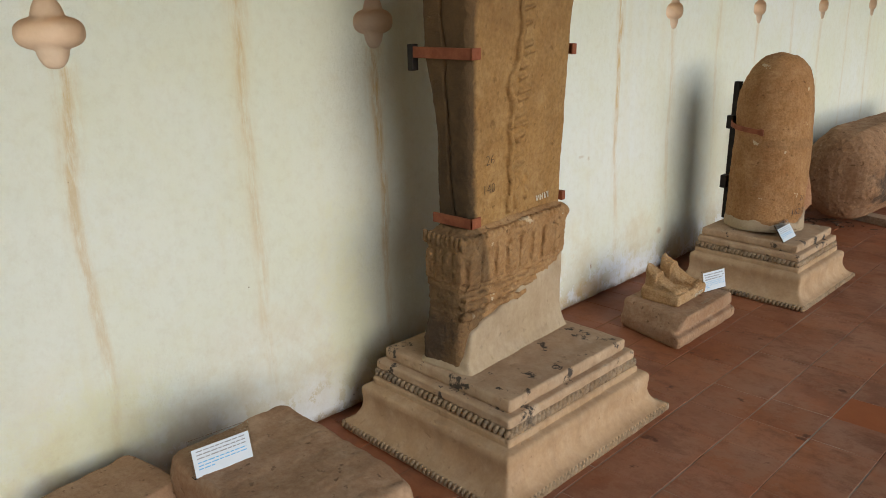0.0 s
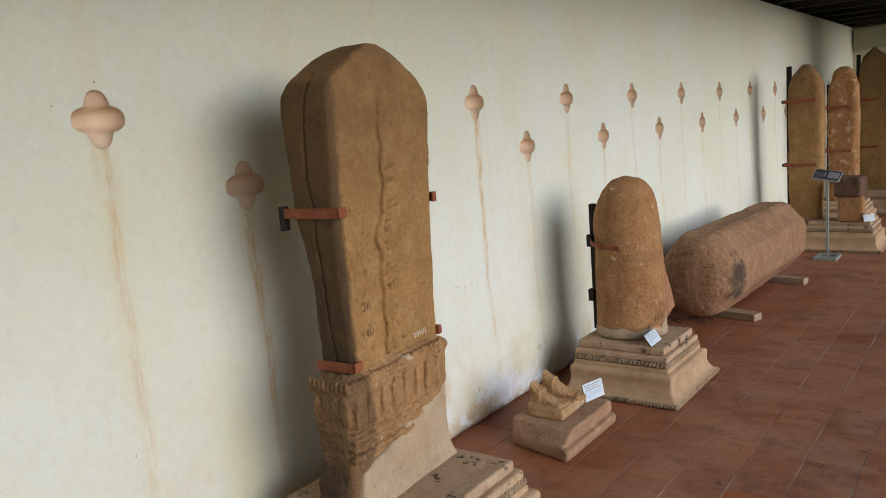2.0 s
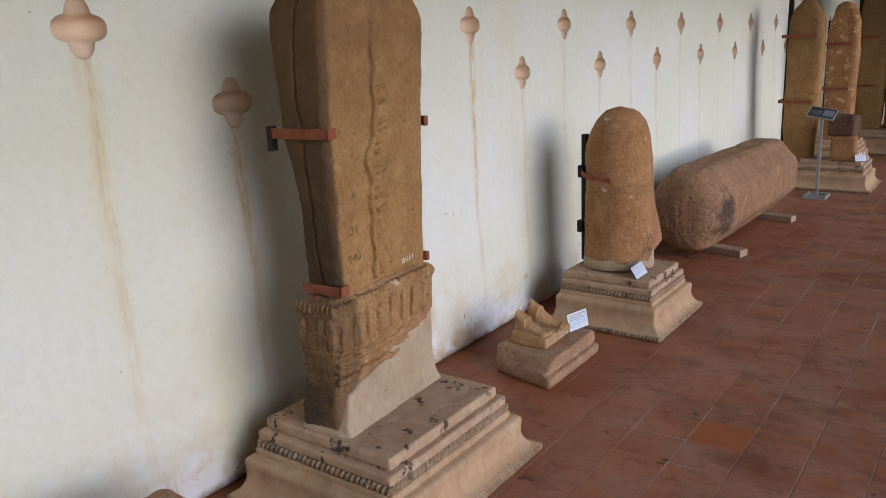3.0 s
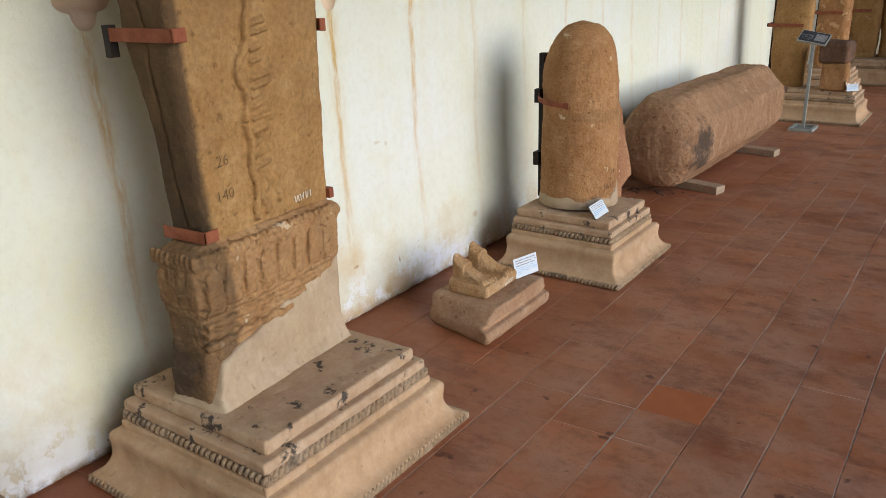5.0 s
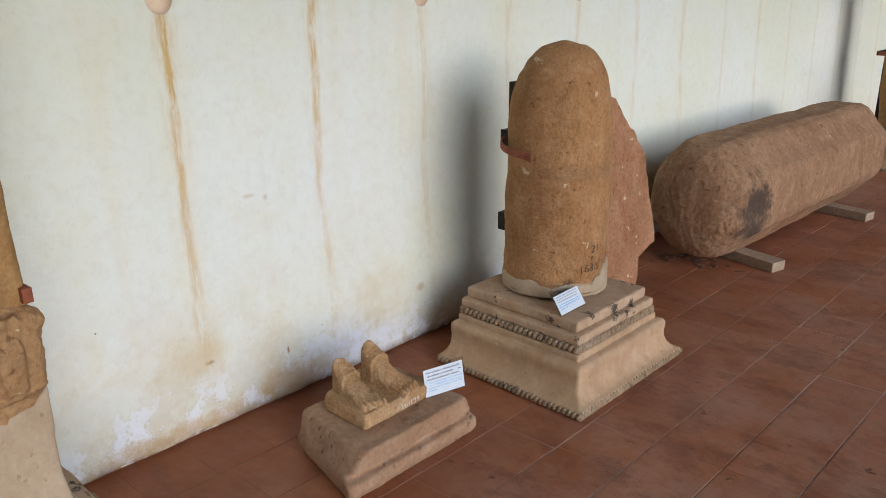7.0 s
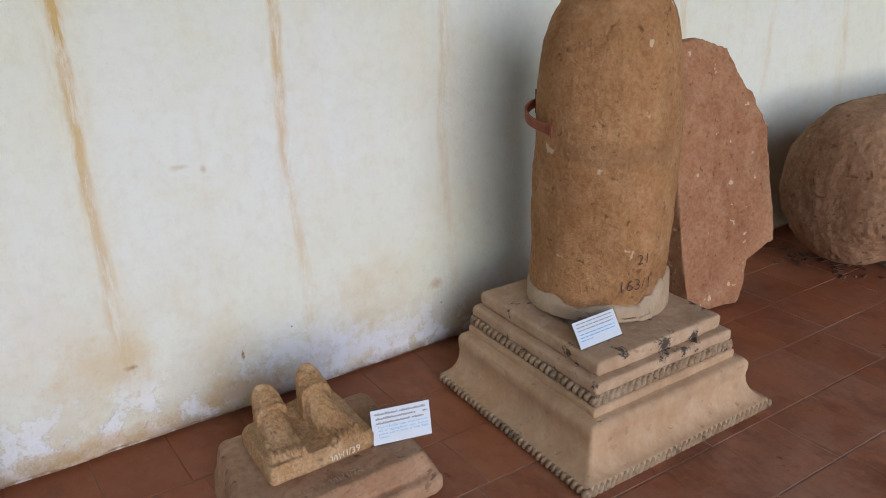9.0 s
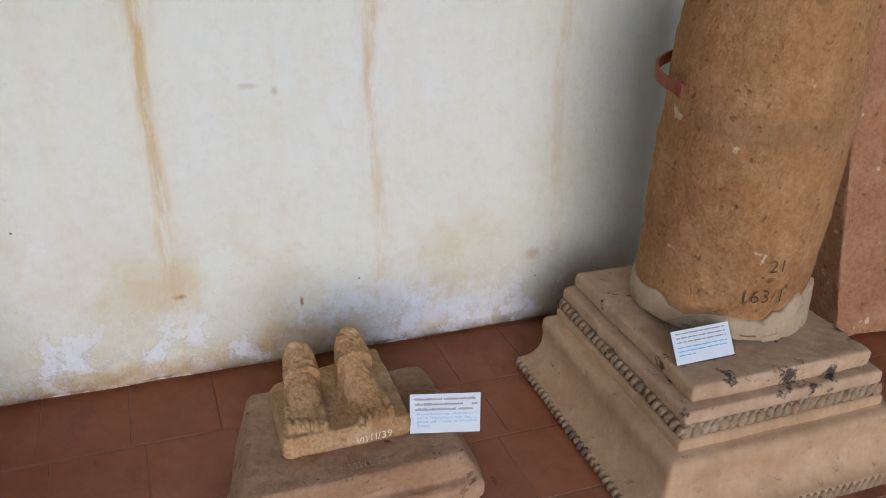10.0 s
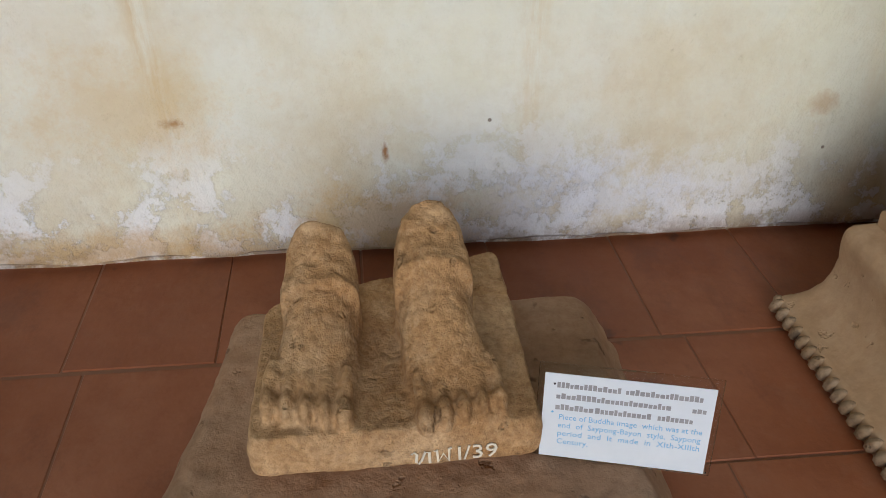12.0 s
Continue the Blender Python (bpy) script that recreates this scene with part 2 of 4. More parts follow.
    c = blemish(c, -1.25, 0.30, 0.3, 0.18, (0.62, 0.60, 0.30), 0.4)
    # specks and pocks
    vo = nt.nodes.new("ShaderNodeTexVoronoi")
    vo.inputs["Scale"].default_value = 7.0
    nt.links.new(co, vo.inputs["Vector"])
    speck = mth(nt, "MULTIPLY", remap(nt, vo.outputs["Distance"], 0.022, 0.03, 1.0, 0.0), remap(nt, fbm(nt, co, 3, 2), 0.5, 0.52))
    c = mix(nt, mth(nt, "MULTIPLY", speck, 0.8), c, (0.20, 0.15, 0.11))
    c = mix(nt, remap(nt, fbm(nt, co, 26, 7, 0.75), 0.47, 0.7, 0.0, 0.3), c, mix(nt, 1.0, c, (0.80, 0.75, 0.66), "MULTIPLY"))
    dent = remap(nt, fbm(nt, co, 38, 4, 0.6), 0.66, 0.72)
    c = mix(nt, mth(nt, "MULTIPLY", dent, 0.10), c, mix(nt, 1.0, c, (0.70, 0.62, 0.52), "MULTIPLY"))
    setc(nt, b, c)
    n0 = bump(nt, b, dent, -0.0012, 0.6)
    n1 = bump(nt, b, fbm(nt, co, 9, 8, 0.66), 0.010, 0.8, n0)
    n2 = bump(nt, b, fbm(nt, co, 60, 5, 0.7), 0.004, 0.8, n1)
    bump(nt, b, mth(nt, "ADD", mth(nt, "MULTIPLY", fl, 0.6), mth(nt, "MULTIPLY", speck, -1.0)), 0.0020, 0.9, n2)
    return m


M_WALL = plaster()


def simple(name, a, bcol, scale=8, rough=0.85, metal=0.0, dist=0.002, stretch=None, per=0.0):
    m, nt, b = mat(name, rough, metal)
    co = obcoords(nt)
    f = fbm(nt, co, scale, 6, 0.65, stretch)
    c = mix(nt, remap(nt, f, 0.3, 0.7), a, bcol)
    if per:
        oi = nt.nodes.new("ShaderNodeObjectInfo")
        c = mix(nt, remap(nt, oi.outputs["Random"], 0, 1, 0, per), c, mix(nt, 1.0, c, (0.6, 0.55, 0.55), "MULTIPLY"))
    setc(nt, b, c)
    bump(nt, b, fbm(nt, co, scale * 5, 5, 0.6, stretch), dist, 0.8)
    return m


M_NICHE = simple("niche_plaster", (0.60, 0.45, 0.30), (0.71, 0.56, 0.41), 9, 0.9)
M_IRON = simple("black_iron", (0.012, 0.010, 0.009), (0.03, 0.022, 0.018), 30, 0.6, 0.3, 0.001)
M_RUST = simple("red_oxide_iron", (0.20, 0.055, 0.025), (0.32, 0.11, 0.05), 25, 0.7, 0.1, 0.0015)
M_WOOD = simple("grey_timber", (0.30, 0.21, 0.13), (0.47, 0.36, 0.25), 12, 0.85, 0, 0.004, (6.0, 1.0, 6.0))
M_CEIL = simple("dark_timber", (0.018, 0.014, 0.010), (0.045, 0.034, 0.024), 5, 0.8, 0, 0.004, (1.0, 8.0, 8.0))
M_PAPER = simple("paper", (0.60, 0.66, 0.72), (0.66, 0.71, 0.77), 20, 0.6, 0, 0.0002)
M_INK = simple("black_ink", (0.03, 0.03, 0.035), (0.05, 0.05, 0.055), 30, 0.7, 0, 0.0001)
M_FAINT = simple("faded_ink", (0.10, 0.065, 0.035), (0.17, 0.10, 0.05), 90, 0.8, 0, 0.0001)
M_GREYINK = simple("grey_ink", (0.24, 0.24, 0.26), (0.33, 0.33, 0.35), 30, 0.7, 0, 0.0001)
M_BLUE = simple("blue_ink", (0.14, 0.40, 0.66), (0.20, 0.48, 0.74), 30, 0.7, 0, 0.0001)
M_WPAINT = simple("white_paint", (0.62, 0.56, 0.44), (0.78, 0.74, 0.62), 60, 0.8, 0, 0.0005)
M_DUST = simple("worn_paint", (0.30, 0.22, 0.15), (0.46, 0.38, 0.28), 60, 0.9, 0, 0.0005)
M_STEEL = simple("galvanised_steel", (0.30, 0.33, 0.31), (0.42, 0.44, 0.41), 20, 0.5, 0.3, 0.0005)
M_ENDWALL = simple("cream_wall", (0.62, 0.58, 0.42), (0.70, 0.66, 0.52), 2.5, 0.9, 0, 0.003)
M_BEAM = simple("grey_beam", (0.36, 0.35, 0.24), (0.45, 0.44, 0.31), 3, 0.9, 0, 0.003)
M_GROUND = simple("grass_ground", (0.09, 0.14, 0.022), (0.17, 0.22, 0.045), 2.0, 0.95, 0, 0.02)
M_MORTAR, ntm, bm_ = mat("mortar", 0.95)
com = coords(ntm)
sepm = ntm.nodes.new("ShaderNodeSeparateXYZ")
ntm.links.new(com, sepm.inputs[0])
# joints go from dark by the wall to pale towards the open side
pale_mix = mth(ntm, "MULTIPLY", remap(ntm, sepm.outputs[0], 0.55, 1.5, 0.12, 1.0), remap(ntm, fbm(ntm, com, 1.6, 5, 0.65), 0.35, 0.6))
setc(ntm, bm_, mix(ntm, pale_mix, (0.23, 0.105, 0.055), (0.62, 0.51, 0.42)))
mg, ntg, bg = mat("clear_acrylic", 0.08)
bg.inputs["Transmission Weight"].default_value = 1.0
bg.inputs["IOR"].default_value = 1.2
bg.inputs["Base Color"].default_value = (0.93, 0.95, 0.95, 1)
M_ACRYL = mg


def tile_mat():
    m, nt, b = mat("terracotta", 0.5)
    b.inputs["Specular IOR Level"].default_value = 0.35
    co = coords(nt)
    oi = nt.nodes.new("ShaderNodeObjectInfo").outputs["Random"]
    isl = nt.nodes.new("ShaderNodeNewGeometry").outputs["Random Per Island"]
    r = mth(nt, "FRACT", mth(nt, "ADD", oi, isl))
    c = mix(nt, r, (0.33, 0.105, 0.039), (0.45, 0.165, 0.068))
    c = mix(nt, remap(nt, mth(nt, "FRACT", mth(nt, "MULTIPLY", r, 7.3)), 0.86, 0.90, 0, 0.6), c, (0.44, 0.13, 0.045))
    sx = nt.nodes.new("ShaderNodeSeparateXYZ")
    nt.links.new(co, sx.inputs[0])
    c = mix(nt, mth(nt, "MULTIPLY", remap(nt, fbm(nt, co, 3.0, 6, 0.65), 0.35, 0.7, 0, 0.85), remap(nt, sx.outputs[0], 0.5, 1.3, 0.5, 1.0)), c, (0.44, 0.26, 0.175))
    c = mix(nt, remap(nt, fbm(nt, co, 14, 8, 0.78), 0.48, 0.66, 0, 0.6), c, (0.24, 0.085, 0.04))
    c = mix(nt, remap(nt, fbm(nt, co, 1.3, 7, 0.7), 0.52, 0.66, 0, 0.6), c, (0.19, 0.075, 0.045))
    # tiles turn a darker, redder brown towards the wall
    near_wall = mth(nt, "MULTIPLY", remap(nt, sx.outputs[0], 0.3, 1.25, 0.9, 0.0), remap(nt, fbm(nt, co, 4, 6, 0.7), 0.3, 0.62, 0.5, 1.0))
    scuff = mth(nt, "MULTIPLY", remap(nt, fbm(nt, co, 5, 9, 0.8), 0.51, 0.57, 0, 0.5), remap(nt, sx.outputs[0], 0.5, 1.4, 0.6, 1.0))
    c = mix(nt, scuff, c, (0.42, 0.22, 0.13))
    c = mix(nt, near_wall, c, (0.21, 0.060, 0.018))
    c = mix(nt, remap(nt, fbm(nt, co, 2.1, 9, 0.76, (1.0, 1.6, 1.0)), 0.52, 0.60, 0, 0.5), c, (0.17, 0.062, 0.032))
    st = remap(nt, fbm(nt, co, 8, 4, 0.6), 0.66, 0.71, 0, 0.8)
    c = mix(nt, st, c, (0.10, 0.04, 0.025))
    setc(nt, b, c)
    nt.links.new(remap(nt, fbm(nt, co, 6, 5, 0.6), 0.3, 0.7, 0.42, 0.68), b.inputs["Roughness"])
    n1 = bump(nt, b, fbm(nt, co, 12, 5, 0.6), 0.003, 0.6)
    bump(nt, b, fbm(nt, co, 90, 3, 0.6), 0.0006, 0.6, n1)
    return m


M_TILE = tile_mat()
M_REDTILE = simple("new_terracotta", (0.38, 0.115, 0.04), (0.46, 0.15, 0.055), 7, 0.6, 0, 0.001)

# ---- mesh helpers ----
def finish(bm, name, material, parent=None, smooth=False, label=""):
    me = bpy.data.meshes.new(name)
    bmesh.ops.recalc_face_normals(bm, faces=bm.faces)
    bm.to_mesh(me)
    bm.free()
    me.materials.append(material)
    if smooth:
        me.polygons.foreach_set("use_smooth", [True] * len(me.polygons))
    ob = new(name, me)
    if parent is not None:
        ob.parent = parent
    if label:
        ob["label"] = label
    return ob


def part(name, bm, material, parent, label="", smooth=False):
    return finish(bm, name, material, parent, smooth, label)


def thing(name, at, label, category, group="", turn=0.0):
    e = new(name)
    e.matrix_world = pose(*at, 0, 0, turn)
    return tagged(e, label, category, group)


def box_bm(x0, x1, y0, y1, z0, z1, bevel=0.0, seg=2):
    bm = bmesh.new()
    bmesh.ops.create_cube(bm, size=1.0)
    bmesh.ops.scale(bm, vec=(x1 - x0, y1 - y0, z1 - z0), verts=bm.verts)
    bmesh.ops.translate(bm, vec=((x0 + x1) / 2, (y0 + y1) / 2, (z0 + z1) / 2), verts=bm.verts)
    if bevel:
        bmesh.ops.bevel(bm, geom=bm.edges, offset=bevel, segments=seg, affect="EDGES", profile=0.6)
    return bm


def join_bm(*bms):
    out = bmesh.new()
    for b in bms:
        me = bpy.data.meshes.new("tmp")
        b.to_mesh(me)
        b.free()
        out.from_mesh(me)
        bpy.data.meshes.remove(me)
    return out


def rough_up(me, amp, scale, fine=0.0, seed=0.0, detail=4):
    """Push the vertices along their normals by layered noise: worn stone."""
    off = Vector((seed * 7.1, seed * 3.7, seed * 5.3))
    cos = [v.co.copy() for v in me.vertices]
    nos = [v.normal.copy() for v in me.vertices]
    out = np.empty(len(cos) * 3)
    for i, (c, n) in enumerate(zip(cos, nos)):
        d = amp * noise.fractal((c + off) * scale, 0.9, 2.1, detail)
        if fine:
            d += fine * noise.noise((c + off) * scale * 9)
        out[3 * i:3 * i + 3] = c + n * d
    me.vertices.foreach_set("co", out)
    me.update()


def sculpt(name, bm, material, parent, voxel=0.008, smooth=4, amp=0.004, scale=8, fine=0.0, seed=0.0, label="", shape=None):
    """One fused, worn solid out of overlapping closed pieces."""
    me = bpy.data.meshes.new(name)
    bmesh.ops.recalc_face_normals(bm, faces=bm.faces)
    bm.to_mesh(me)
    bm.free()
    tmp = new("tmp", me)
    r = tmp.modifiers.new("r", "REMESH")
    r.mode, r.voxel_size = "VOXEL", voxel
    s = tmp.modifiers.new("s", "SMOOTH")
    s.factor, s.iterations = 0.5, smooth
    dg = bpy.context.evaluated_depsgraph_get()
    out = bpy.data.meshes.new_from_object(tmp.evaluated_get(dg))
    bpy.data.objects.remove(tmp)
    out.name = name
    if shape:
        pairs = [(v.co.copy(), v.normal.copy()) for v in out.vertices]
        out.vertices.foreach_set("co", [x for c, n in pairs for x in shape(c, n)])
        out.update()
    if amp:
        rough_up(out, amp, scale, fine, seed)
    out.materials.clear()
    out.materials.append(material)
    out.polygons.foreach_set("use_smooth", [True] * len(out.polygons))
    ob = new(name, out)
    if parent is not None:
        ob.parent = parent
    if label:
        ob["label"] = label
    return ob


def loft(levels, corner=0.03, side=6):
    """A closed solid out of rounded rectangles (z, x0, x1, y0, y1), bottom to top."""
    bm = bmesh.new()
    rings = []
    for z, x0, x1, y0, y1 in levels:
        r = min(corner, 0.49 * (x1 - x0), 0.49 * (y1 - y0))
        ring = []
        for cx, cy, a0 in ((x1 - r, y1 - r, 0), (x0 + r, y1 - r, 90), (x0 + r, y0 + r, 180), (x1 - r, y0 + r, 270)):
            for k in range(side + 1):
                a = radians(a0 + 90 * k / side)
                ring.append(bm.verts.new((cx + r * math.cos(a), cy + r * math.sin(a), z)))
        rings.append(ring)
    n = len(rings[0])
    for a, b in zip(rings, rings[1:]):
        for k in range(n):
            bm.faces.new((a[k], a[(k + 1) % n], b[(k + 1) % n], b[k]))
    bm.faces.new(rings[0][::-1])
    bm.faces.new(rings[-1])
    return bm


def revolve(profile, n=32, sx=1.0, sy=1.0):
    """A closed turned solid out of (radius, z), bottom to top."""
    bm = bmesh.new()
    rings = []
    for r, z in profile:
        rings.append([bm.verts.new((sx * r * math.cos(2 * math.pi * k / n), sy * r * math.sin(2 * math.pi * k / n), z)) for k in range(n)])
    for a, b in zip(rings, rings[1:]):
        for k in range(n):
            bm.faces.new((a[k], a[(k + 1) % n], b[(k + 1) % n], b[k]))
    bm.faces.new(rings[0][::-1])
    bm.faces.new(rings[-1])
    return bm


def ellipsoid(c, r, seg=14):
    bm = bmesh.new()
    bmesh.ops.create_uvsphere(bm, u_segments=seg, v_segments=seg // 2 + 2, radius=1.0)
    bmesh.ops.scale(bm, vec=r, verts=bm.verts)
    bmesh.ops.translate(bm, vec=c, verts=bm.verts)
    return bm


def tube(points, rad, n=8):
    """A closed tube along points."""
    bm = bmesh.new()
    pts = [Vector(p) for p in points]
    rings = []
    for i, p in enumerate(pts):
        d = (pts[min(i + 1, len(pts) - 1)] - pts[max(i - 1, 0)]).normalized()
        u = d.cross(Vector((1, 0.01, 0.02))).normalized()
        v = d.cross(u)
        r = rad if isinstance(rad, (int, float)) else rad[i]
        rings.append([bm.verts.new(p + r * (u * math.cos(2 * math.pi * k / n) + v * math.sin(2 * math.pi * k / n))) for k in range(n)])
    for a, b in zip(rings, rings[1:]):
        for k in range(n):
            bm.faces.new((a[k], a[(k + 1) % n], b[(k + 1) % n], b[k]))
    bm.faces.new(rings[0][::-1])
    bm.faces.new(rings[-1])
    return bm


def curve_levels(keys, n):
    """n levels interpolated between keyed ones."""
    zs = [k[0] for k in keys]
    out = []
    for i in range(n):
        z = zs[0] + (zs[-1] - zs[0]) * i / (n - 1)
        out.append((z, *[float(np.interp(z, zs, [k[c] for k in keys])) for c in range(1, 5)]))
    return out

# ---- setting ----
PITCH = 1.12
Y0, Y1 = -4.6, 14.0


def niche_radius(a):
    c, s = abs(math.cos(a)), abs(math.sin(a))
    p = 2.6
    lobe = 1 / ((c / 0.050) ** 2.5 + (s / 0.098) ** 2.5) ** 0.4
    band = 1 / ((c / 0.097) ** p + (s / 0.047) ** p) ** (1 / p)
    return max(lobe, band)


def niche_depth(u, v):
    p = 2.6
    band = (abs(u) / 0.097) ** p + (abs(v) / 0.047) ** p
    lobe = (abs(u) / 0.050) ** 2.5 + (abs(v) / 0.098) ** 2.5
    return max(0.085 * math.sqrt(max(0.0, 1 - band)), 0.045 * math.sqrt(max(0.0, 1 - lobe)))


ANG = [2 * math.pi * k / 64 for k in range(64)]
NICHES = [(PITCH * k, 1.518) for k in range(-3, 12)] + [(PITCH * (k - 0.5), 1.803) for k in range(-3, 13)]
NICHES = [(y * 1.0375 if y < -0.3 else y, z) for y, z in NICHES]      # the first few stand a little farther apart


def build_wall():
    bm = bmesh.new()
    zt = 2.82
    zb = 1.32
    corner = [bm.verts.new(p) for p in ((0, Y0, zb), (0, Y1, zb), (0, Y1, zt), (0, Y0, zt))]
    edges = [bm.edges.new((corner[k], corner[(k + 1) % 4])) for k in range(4)]
    for cy, cz in NICHES:
        ring = [bm.verts.new((0, cy + niche_radius(a) * math.cos(a), cz + niche_radius(a) * math.sin(a))) for a in ANG]
        edges += [bm.edges.new((ring[k], ring[(k + 1) % 64])) for k in range(64)]
    bmesh.ops.triangle_fill(bm, use_beauty=True, use_dissolve=False, edges=edges, normal=(1, 0, 0))
    # the lower wall thickens towards the floor, with a ragged plaster edge
    n = 620
    prev = None
    for k in range(n + 1):
        y = Y0 + (Y1 - Y0) * k / n
        rag = 0.006 * noise.fractal(Vector((y * 6, 3, 1)), 0.8, 2.1, 4)
        low = 0.005 + 0.009 * noise.fractal(Vector((y * 9, 8, 5)), 0.8, 2.1, 4)
        col = [bm.verts.new(p) for p in ((0.0, y, zb), (0.012, y, 0.95), (0.027, y, 0.5), (0.046 + rag * 0.3, y, 0.1 + low), (0.050 + rag, y, 0.008 + max(0.0, low)), (0.040 + rag, y, 0.002 + max(0.0, low) * 0.6), (0.036, y, -0.03))]
        if prev:
            for i in range(6):
                bm.faces.new((prev[i], prev[i + 1], col[i + 1], col[i]))
        prev = col
    box = [bm.verts.new(p) for p in ((-0.32, Y0, -0.03), (-0.32, Y1, -0.03), (-0.32, Y1, zt), (-0.32, Y0, zt))]
    bm.faces.new(box)
    bm.faces.new((corner[3], corner[2], box[2], box[3]))
    return finish(bm, "wall_west", M_WALL)


wall = tagged(build_wall(), "cream limewashed wall with rows of lobed niches and brown run-off stains", "wall", kind="structure")


def niche_mesh():
    bm = bmesh.new()
    rings = []
    for s in (1.0, 0.985, 0.96, 0.92, 0.86, 0.78, 0.68, 0.56, 0.42, 0.28, 0.14):
        ring = []
        for a in ANG:
            r = niche_radius(a) * s
            u, v = r * math.cos(a), r * math.sin(a)
            ring.append(bm.verts.new((-niche_depth(u, v) if s < 1 else 0.0, u, v)))
        rings.append(ring)
    for a, b in zip(rings, rings[1:]):
        for k in range(64):
            bm.faces.new((a[k], a[(k + 1) % 64], b[(k + 1) % 64], b[k]))
    c = bm.verts.new((-niche_depth(0, 0), 0, 0))
    for k in range(64):
        bm.faces.new((rings[-1][k], rings[-1][(k + 1) % 64], c))
    return bm


first = None
for cy, cz in NICHES:
    if first is None:
        first = part("niche", niche_mesh(), M_NICHE, wall, "pinkish plaster niche of four rounded lobes", smooth=True)
        ob = first
    else:
        ob = new("niche", first.data)
        ob.parent = wall
        ob["label"] = first["label"]
    ob.location = (0, cy, cz)

end_wall = tagged(finish(box_bm(-0.32, 3.5, Y1 + 0.002, Y1 + 0.3, -0.03, 3.2), "wall_north", M_ENDWALL), "cream plastered end wall", "wall", kind="structure")
lintel = tagged(finish(box_bm(0.02, 3.3, Y1 - 0.14, Y1, 2.43, 2.80, 0.01), "trim", M_BEAM), "grey-green painted lintel beam across the end wall", "beam", kind="structure")
back_wall = tagged(finish(box_bm(-0.32, 3.5, Y0 - 0.3, Y0 - 0.002, -0.03, 3.2), "wall_south", M_ENDWALL), "cream plastered end wall", "wall", kind="structure")
parapet = tagged(finish(box_bm(2.8, 3.0, Y0, Y1, -0.2, 0.03, 0.01), "kerb", M_ENDWALL), "low cream kerb along the open side", "kerb", kind="structure")
# Unseen header, added; its height sets how far up the light reaches.
header = tagged(finish(box_bm(2.8, 3.0, Y0, Y1, 3.02, 3.2, 0.01), "wall_east_header_unseen", M_ENDWALL), "unseen cream wall strip added above the open side", "wall", kind="structure")
# Unseen east walls, added to cut the light at both ends of the row.
shut_north = tagged(finish(box_bm(2.8, 3.0, 9.6, 11.6, 0.031, 3.019), "wall_east_north_blocker", M_ENDWALL), "unseen cream wall added to shut light out beside the open side", "wall", kind="structure")
shut = tagged(finish(box_bm(2.8, 3.0, Y0, -3.2, 0.031, 3.019), "wall_east_blocker", M_ENDWALL), "unseen cream wall added to shut light out beside the open side", "wall", kind="structure")
roof = tagged(finish(box_bm(-0.6, 3.15, Y0 - 0.6, Y1 + 0.6, 3.2, 3.3), "roof", M_CEIL), "dark timber roof deck", "roof", kind="structure")


def build_ceiling():
    bms = []
    x = 0.0
    while x < 2.6:
        bms.append(box_bm(x + 0.004, x + 0.176, Y0, Y1, 3.02 + 0.004 * (int(x * 50) % 3), 3.05, 0.004, 1))
        x += 0.18
    y = Y0 + 0.4
    while y < Y1:
        bms.append(box_bm(-0.25, 2.8, y, y + 0.09, 2.83, 3.01, 0.006, 1))
        y += 0.9
    bms.append(box_bm(-0.30, -0.12, Y0, Y1, 2.822, 3.19, 0.006, 1))
    return finish(join_bm(*bms), "ceiling", M_CEIL)


tagged(build_ceiling(), "dark timber ceiling of boards on joists", "ceiling", kind="structure")
ground = tagged(finish(box_bm(-400, 400, -400, 400, -0.6, -0.25), "ground", M_GROUND), "green grass lawn around the gallery", "ground", kind="structure")
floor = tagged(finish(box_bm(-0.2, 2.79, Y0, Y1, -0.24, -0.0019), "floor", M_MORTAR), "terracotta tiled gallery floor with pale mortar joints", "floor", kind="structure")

# ---- plinths ----
def beads(p0, p1, pitch, r, lean, out):
    """A carved rope or leaf moulding: leaning bosses in a row from p0 to p1."""
    p0, p1 = Vector(p0), Vector(p1)
    n = max(2, round((p1 - p0).length / pitch))
    d = (p1 - p0).normalized()
    o = Vector(out)
    up = Vector((0, 0, 1))
    bm = bmesh.new()
    for k in range(n):
        c = p0.lerp(p1, (k + 0.5) / n)
        s = 1 + 0.18 * noise.noise(c * 31)
        if noise.noise(c * 9 + Vector((3, 1, 2))) > 0.42:
            s *= 0.6
        t = (up + d * lean).normalized()
        w = t.cross(o).normalized()
        rings = []
        for q, f in ((-1, 0.35), (-0.55, 0.85), (0.1, 1.0), (0.7, 0.7), (1, 0.25)):
            rings.append([bm.verts.new(c + t * (q * r * 1.0) + w * (f * pitch * 0.50 * math.cos(a)) + o * (f * s * r * 0.75 * math.sin(a) - r * 0.35))
                          for a in [2 * math.pi * m / 7 for m in range(7)]])
        for a, b in zip(rings, rings[1:]):
            for m in range(7):
                bm.faces.new((a[m], a[(m + 1) % 7], b[(m + 1) % 7], b[m]))
        bm.faces.new(rings[0])
        bm.faces.new(rings[-1])
    return bm


